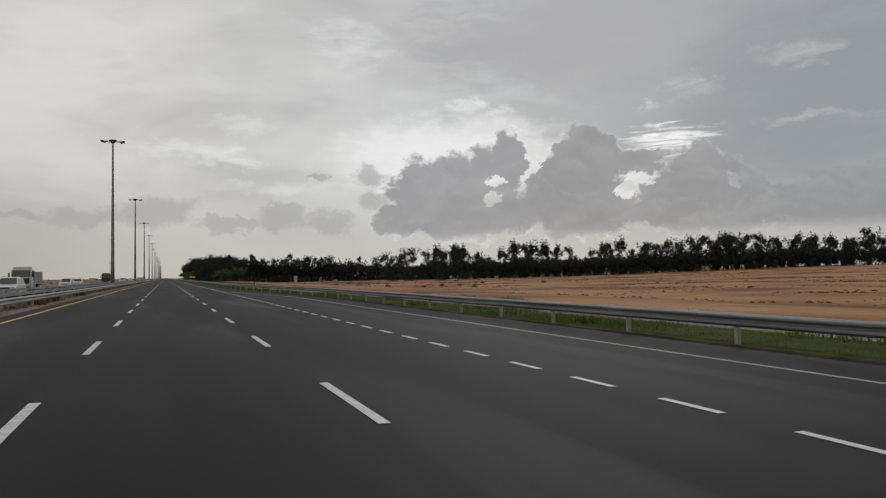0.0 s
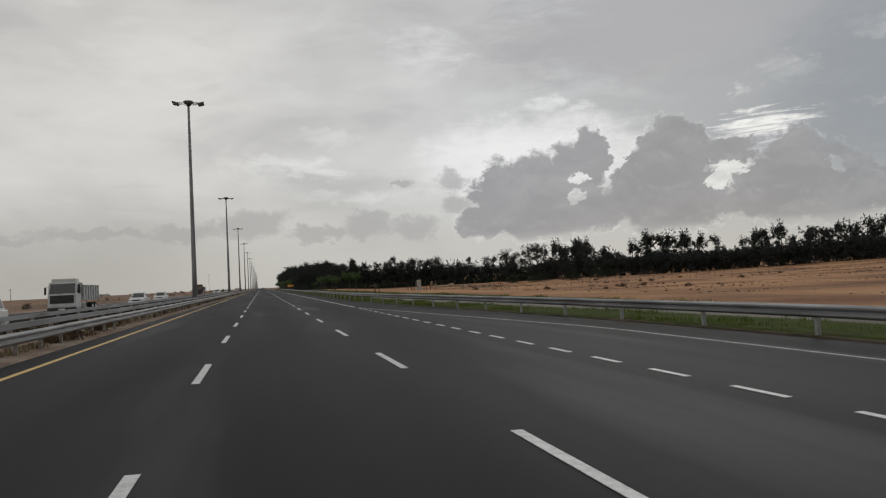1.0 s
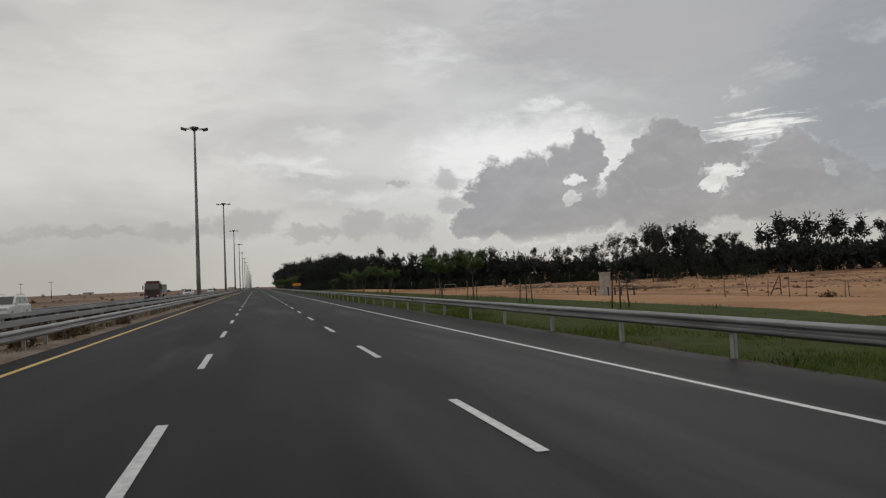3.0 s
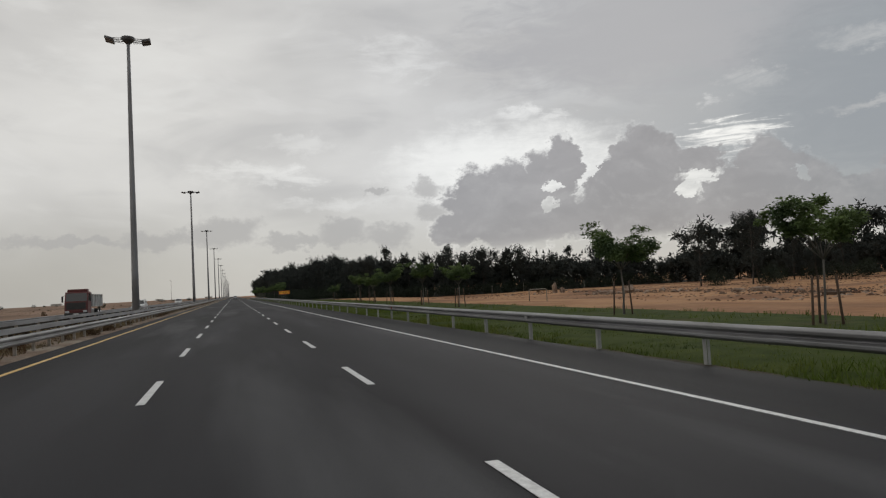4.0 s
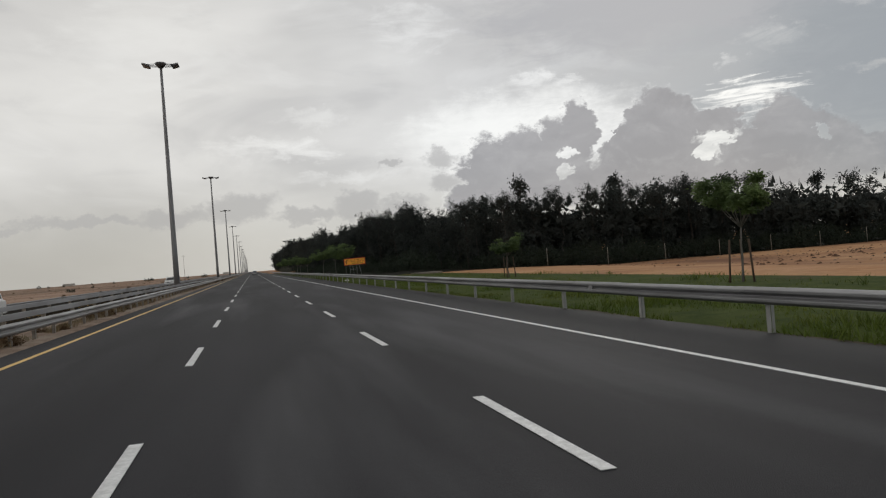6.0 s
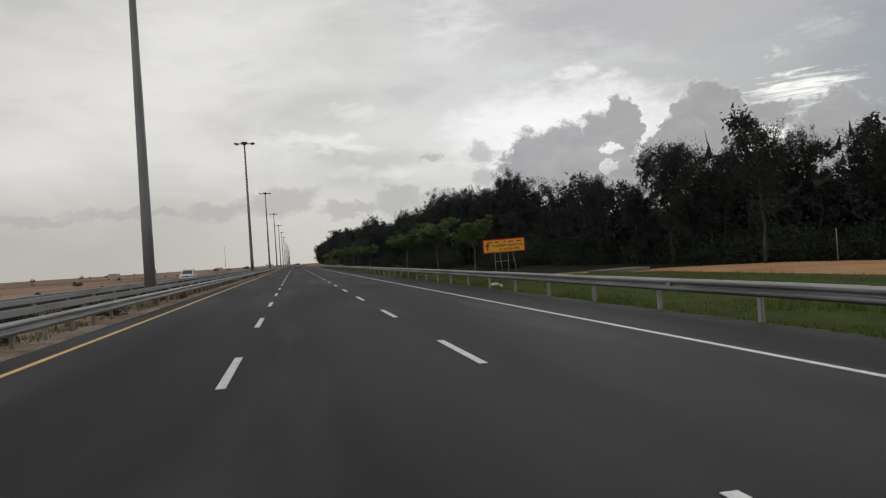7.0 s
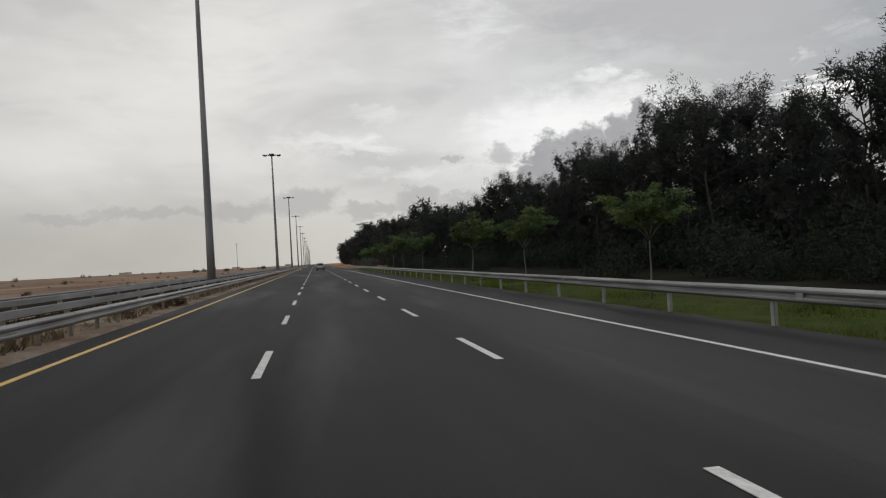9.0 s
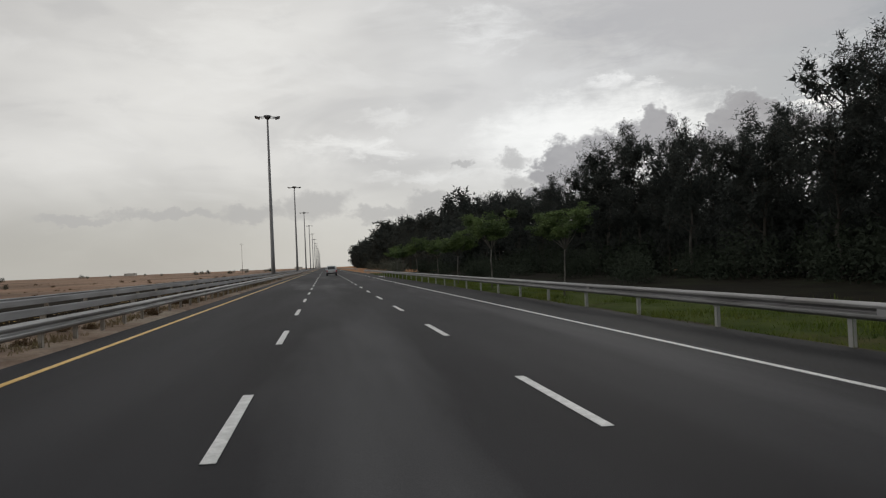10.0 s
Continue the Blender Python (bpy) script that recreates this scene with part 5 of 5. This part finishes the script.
for a, b in (((-W2, -0.008, 0.0), (W2, -0.002, 0.05)), ((-W2, -0.008, H2 - 0.05), (W2, -0.002, H2)), ((-W2, -0.008, 0.05), (-W2 + 0.05, -0.002, H2 - 0.05)), ((W2 - 0.05, -0.008, 0.05), (W2, -0.002, H2 - 0.05))):
    part("border", box_mesh("border", a, b, SIGN_EDGE), None, board)


def lettering(text, size, x, z, parent):
    cu = bpy.data.curves.new("lettering", "FONT")
    cu.body, cu.size, cu.align_x, cu.extrude, cu.offset = text, size, "CENTER", 0.002, 0.0025
    tmp = bpy.data.objects.new("lettering", cu)
    me = bpy.data.meshes.new_from_object(tmp)
    bpy.data.objects.remove(tmp)
    me.materials.clear()
    me.materials.append(SIGN_INK)
    ob = new("lettering", me)
    ob.parent = parent
    ob.matrix_local = pose(x, -0.006, z, 90, 0, 0)
    return ob


lettering("DIVERTED TRAFFIC TO", 0.160, 0.19, 0.30, board)
lettering("AL KHOR PARK", 0.160, 0.28, 0.11, board)
for x, w in ((-0.76, 0.26), (-0.38, 0.22), (0.04, 0.09), (0.36, 0.29), (0.80, 0.26)):
    part("writing_bar", box_mesh("writing_bar", (x - w / 2, -0.007, 0.515), (x + w / 2, -0.003, 0.57), SIGN_INK), None, board)
ax, az = -0.90, 0.11
arrow = mesh_of("arrow", [(ax + q, -0.006, az + r) for q, r in ((-0.035, 0), (0.035, 0), (0.035, 0.26), (0.10, 0.20), (0.10, 0.29), (0, 0.40), (-0.10, 0.29), (-0.10, 0.20), (-0.035, 0.26))],
                [(0, 1, 2, 3, 4, 5, 6, 7, 8)], SIGN_INK)
part("arrow", arrow, None, board)
for a, b in (((-0.52, 0.04, ZB + 0.1), (-0.52, 0.04, -0.25)), ((0.18, 0.04, ZB + 0.1), (0.18, 0.04, -0.25)), ((-0.26, 0.07, ZB + 0.1), (0.02, 0.45, -0.25)), ((0.44, 0.07, ZB + 0.1), (0.82, 0.45, -0.25)),
             ((-0.52, 0.04, 1.22), (0.18, 0.04, 1.24)), ((-0.55, 0.06, ZB - 0.02), (0.65, 0.06, ZB + 0.02))):
    part("strut", tubes("strut", [([a, b], [0.017, 0.017], 7)], GALV), None, sign)

# ---- vehicles ----


def prism(outline, w, bevel=0.05, taper=None):
    """A side outline of (y, z) drawn out across x to half-width w; taper(z) narrows it with height."""
    bm = bmesh.new()
    left = [bm.verts.new((-(w * (taper(z) if taper else 1)), y, z)) for y, z in outline]
    right = [bm.verts.new((w * (taper(z) if taper else 1), y, z)) for y, z in outline]
    n = len(outline)
    bm.faces.new(left)
    bm.faces.new(right[::-1])
    for k in range(n):
        bm.faces.new((left[k], left[(k + 1) % n], right[(k + 1) % n], right[k])[::-1])
    bmesh.ops.recalc_face_normals(bm, faces=bm.faces)
    if bevel:
        bmesh.ops.bevel(bm, geom=list(bm.edges), offset=bevel, segments=2, affect="EDGES", profile=0.6)
    return bm


def wheel(r, w, parent, x, y):
    bm = bmesh.new()
    bmesh.ops.create_cone(bm, cap_ends=True, segments=22, radius1=r, radius2=r, depth=w)
    bmesh.ops.bevel(bm, geom=[e for e in bm.edges if e.is_boundary or len({round(v.co.z, 3) for v in e.verts}) == 1], offset=0.045, segments=2, affect="EDGES")
    bmesh.ops.rotate(bm, verts=bm.verts, matrix=Matrix.Rotation(radians(90), 3, "Y"))
    tyre = part("wheel", bm, BLACK, parent)
    tyre.location = (x, y, r)
    for s in (-1, 1):
        bm = bmesh.new()
        bmesh.ops.create_cone(bm, cap_ends=True, segments=16, radius1=r * 0.60, radius2=r * 0.45, depth=0.05)
        bmesh.ops.rotate(bm, verts=bm.verts, matrix=Matrix.Rotation(radians(90 * s), 3, "Y"))
        bmesh.ops.translate(bm, verts=bm.verts, vec=(s * (w / 2 + 0.005), 0, 0))
        part("rim", bm, CHROME, tyre)


def pane(parent, corners, name="window"):
    """A dark glass pane, a little proud of the body."""
    a, b, c, d = [Vector(q) for q in corners]
    nrm = (b - a).cross(d - a).normalized() * 0.012
    return part(name, mesh_of(name, [a, b, c, d, a + nrm, b + nrm, c + nrm, d + nrm], [(4, 5, 6, 7), (0, 1, 5, 4), (1, 2, 6, 5), (2, 3, 7, 6), (3, 0, 4, 7)], GLASS_DARK), None, parent)


def light_vehicle(name, label, category, paint, kind):
    """A pickup or a tall estate car; its front points to +y."""
    car = tagged(new(name), label, category)
    lower = [(-2.55, 0.45), (-2.58, 0.95), (-2.5, 1.08), (0.75, 1.10), (2.1, 0.98), (2.45, 0.86), (2.55, 0.60), (2.5, 0.38), (-2.4, 0.36)]
    part("body", prism(lower, 0.92, 0.06), paint, car)
    back = -0.85 if kind == "pickup" else -2.35
    cabin = [(back, 1.06), (back + 0.22, 1.72), (-0.3, 1.80), (0.15, 1.74), (1.0, 1.06)]

    def narrow(z):
        return 1.0 - 0.24 * max(0, z - 1.06)

    part("cabin", prism(cabin, 0.86, 0.05, narrow), paint, car)

    def at(x, y, z):
        return (x * 0.86 * narrow(z) * 1.003, y, z)

    pane(car, ((0.72, 0.93, 1.16), (-0.72, 0.93, 1.16), (-0.62, 0.27, 1.68), (0.62, 0.27, 1.68)), "windscreen")
    pane(car, ((-0.70, back + 0.02, 1.16), (0.70, back + 0.02, 1.16), (0.60, back + 0.19, 1.64), (-0.60, back + 0.19, 1.64)), "rear_window")
    for s in (-1, 1):
        runs = ((-0.42, 0.72, 0.2, -0.38), (back + 0.25, -0.5, -0.5, back + 0.38)) if kind == "pickup" else ((-0.42, 0.72, 0.2, -0.38), (-1.35, -0.5, -0.5, -1.35), (back + 0.2, -1.45, -1.45, back + 0.36))
        for a, b, c, d in runs:
            q = [at(s, a, 1.16), at(s, b, 1.16), at(s, c, 1.64), at(s, d, 1.64)]
            pane(car, q if s > 0 else [q[1], q[0], q[3], q[2]])
        bm = bmesh.new()
        slab(bm, (s * 0.94 - 0.10, 0.62, 1.10), (s * 0.94 + 0.10, 0.74, 1.28), 0.03)
        part("mirror", bm, paint, car)
        bm = bmesh.new()
        slab(bm, (s * 0.68 - 0.20, 2.42, 0.74), (s * 0.68 + 0.20, 2.52, 0.90), 0.03)
        part("headlight", bm, CLEAR_LENS, car)
        bm = bmesh.new()
        slab(bm, (s * 0.80 - 0.10, -2.61, 0.72), (s * 0.80 + 0.10, -2.53, 1.02), 0.02)
        part("tail_light", bm, RED_LENS, car)
    bm = bmesh.new()
    slab(bm, (-0.46, 2.46, 0.70), (0.46, 2.535, 0.88), 0.02)
    part("grille", bm, CHASSIS, car)
    for y0, y1 in ((2.48, 2.64), (-2.70, -2.54)):
        bm = bmesh.new()
        slab(bm, (-0.90, y0, 0.40), (0.90, y1, 0.60), 0.04)
        part("bumper", bm, CHASSIS if paint == CAR_SILVER else paint, car)
    part("number_plate", box_mesh("number_plate", (-0.26, -2.73, 0.62), (0.26, -2.70, 0.74), PLATE), None, car)
    if kind == "pickup":
        bm = bmesh.new()
        slab(bm, (-0.78, -2.45, 1.02), (0.78, -0.95, 1.115), 0.01)
        part("load_bed", bm, CHASSIS, car, "dark open load bed")
    else:
        for s in (-1, 1):
            part("roof_rail", tubes("roof_rail", [([(s * 0.62, -2.0, 1.76), (s * 0.62, -1.9, 1.84), (s * 0.62, -0.4, 1.86), (s * 0.62, -0.3, 1.80)], [0.02] * 4, 6)], CHASSIS), None, car)
    for x in (-0.80, 0.80):
        for y in (-1.60, 1.55):
            wheel(0.38, 0.24, car, x, y)
    return car


def tipper(label, paint, bed_paint):
    """A heavy tipper lorry; its front points to +y."""
    lorry = tagged(new("tipper_truck"), label, "truck")
    bm = bmesh.new()
    for s in (-1, 1):
        slab(bm, (s * 0.45 - 0.06, -4.6, 0.80), (s * 0.45 + 0.06, 3.6, 1.05), 0.01)
    part("chassis", bm, CHASSIS, lorry)
    cab = [(2.05, 0.75), (2.05, 2.95), (2.35, 3.12), (3.35, 3.10), (3.85, 1.95), (3.95, 0.85), (3.9, 0.55), (2.2, 0.55)]
    part("cab", prism(cab, 1.22, 0.07), paint, lorry)
    bm = bmesh.new()
    slab(bm, (-1.05, 2.1, 3.10), (1.05, 3.2, 3.42), 0.09)
    part("roof_spoiler", bm, paint, lorry)
    pane(lorry, ((1.10, 3.84, 2.02), (-1.10, 3.84, 2.02), (-1.06, 3.42, 2.94), (1.06, 3.42, 2.94)), "windscreen")
    for s in (-1, 1):
        q = [(s * 1.225, 2.5, 2.05), (s * 1.225, 3.6, 2.05), (s * 1.225, 3.3, 2.85), (s * 1.225, 2.5, 2.85)]
        pane(lorry, q if s > 0 else [q[1], q[0], q[3], q[2]], "side_window")
        bm = bmesh.new()
        slab(bm, (s * 1.45 - 0.09, 3.6, 1.95), (s * 1.45 + 0.09, 3.72, 2.65), 0.03)
        part("mirror", bm, CHASSIS, lorry)
        part("mirror_arm", tubes("mirror_arm", [([(s * 1.18, 3.55, 2.7), (s * 1.45, 3.65, 2.6)], [0.02, 0.02], 6)], CHASSIS), None, lorry)
        bm = bmesh.new()
        slab(bm, (s * 0.92 - 0.20, 3.93, 0.72), (s * 0.92 + 0.20, 4.02, 0.95), 0.03)
        part("headlight", bm, CLEAR_LENS, lorry)
        bm = bmesh.new()
        slab(bm, (s * 1.05 - 0.12, -4.68, 0.78), (s * 1.05 + 0.12, -4.58, 0.95), 0.02)
        part("tail_light", bm, RED_LENS, lorry)
        bm = bmesh.new()
        slab(bm, (s * 0.95 - 0.28, 0.4, 0.6), (s * 0.95 + 0.28, 1.7, 1.1), 0.05)
        part("fuel_tank", bm, CHROME, lorry)
    bm = bmesh.new()
    slab(bm, (-1.0, 3.90, 1.10), (1.0, 3.985, 1.85), 0.02)
    part("grille", bm, CHASSIS, lorry)
    bm = bmesh.new()
    slab(bm, (-1.22, 3.85, 0.42), (1.22, 4.08, 0.70), 0.05)
    part("bumper", bm, CHASSIS, lorry)
    part("number_plate", box_mesh("number_plate", (-0.26, 4.08, 0.5), (0.26, 4.095, 0.62), PLATE), None, lorry)
    bm = bmesh.new()
    slab(bm, (-1.25, -4.7, 1.30), (1.25, 1.75, 1.42), 0.02)
    for s in (-1, 1):
        slab(bm, (s * 1.22 - 0.04, -4.7, 1.38), (s * 1.22 + 0.04, 1.75, 2.75), 0.02)
    slab(bm, (-1.25, 1.66, 1.38), (1.25, 1.75, 3.0), 0.02)
    slab(bm, (-1.25, -4.72, 1.38), (1.25, -4.64, 2.75), 0.02)
    bed = part("tipper_bed", bm, bed_paint, lorry, "open ribbed steel tipper bed")
    for s in (-1, 1):
        for k in range(7):
            bm = bmesh.new()
            y = -4.6 + 1.02 * k
            slab(bm, (s * 1.30 - 0.05, y, 1.36), (s * 1.30 + 0.05, y + 0.12, 2.72), 0.015)
            part("rib", bm, bed_paint, bed)
        bm = bmesh.new()
        slab(bm, (s * 1.29 - 0.06, -4.7, 2.68), (s * 1.29 + 0.06, 1.75, 2.80), 0.02)
        part("top_rail", bm, bed_paint, bed)
    for y in (-3.7, -2.35, 2.9):
        for x in (-1.02, 1.02):
            wheel(0.52, 0.42 if y < 0 else 0.30, lorry, x, y)
    return lorry


def parked(ob, x, y, z, turn):
    ob.matrix_basis = pose(x, y, z, 0, 0, turn)
    return ob


parked(light_vehicle("pickup_truck", "silver pickup truck driving ahead in the lane", "pickup truck", CAR_SILVER, "pickup"), 2.15, 499, road_z(2.15), 0)
parked(light_vehicle("estate_car", "white estate car on the opposite carriageway", "car", CAR_WHITE, "estate"), -11.8, 72.5, opposite_z(-11.8), 180)
parked(tipper("white tipper truck on the opposite carriageway", TRUCK_WHITE, TIPPER_GREY), -16.9, 111.5, opposite_z(-16.9), 180)
parked(light_vehicle("pickup_truck", "white crew-cab pickup truck on the opposite carriageway", "pickup truck", CAR_WHITE, "pickup"), -14.6, 134.5, opposite_z(-14.6), 180)
parked(tipper("dark red tipper truck with a grey bed on the opposite carriageway", TRUCK_RED, TIPPER_GREY), -15.9, 240.0, opposite_z(-15.9), 180)
estate = parked(light_vehicle("estate_car", "white estate car following far off on the opposite carriageway", "car", CAR_WHITE, "estate"), -16.4, 168.0, opposite_z(-16.4), 180)
copy_thing(estate, pose(-12.6, 264.0, opposite_z(-12.6), 0, 0, 180))
copy_thing(estate, pose(-14.6, 369.5, opposite_z(-14.6), 0, 0, 180))

# ---- far things over the desert ----
for x, y, w, h in ((-150, 1700, 14, 3.6), (-300, 1500, 16, 3.6), (-60, 2000, 18, 4.5)):
    shed = tagged(new("far_shed"), "long low pale building far off on the desert", "building", "far sheds")
    shed.location = (x, y, land_z(x, y))
    part("wall", box_mesh("wall", (-w / 2, -6, -1.0), (w / 2, 6, h), WALL_PALE, 0.05), None, shed)
    part("roof", box_mesh("roof", (-w / 2 - 0.4, -6.4, h), (w / 2 + 0.4, 6.4, h + 0.3), GALV_DULL, 0.03), None, shed)
for k, (x, y, h) in enumerate(((-120, 520, 9), (-165, 560, 9), (-210, 600, 9), (-95, 480, 9), (-60, 900, 22))):
    mast = tagged(new("power_pole"), "thin distant wooden power pole with a crossarm", "power pole", "far power poles")
    mast.location = (x, y, land_z(x, y))
    part("pole", tubes("pole", [([(0, 0, -0.5), (0, 0, h)], [0.16, 0.10], 7)], TIMBER), None, mast)
    part("crossarm", box_mesh("crossarm", (-1.2, -0.07, h - 0.7), (1.2, 0.07, h - 0.52), TIMBER), None, mast)
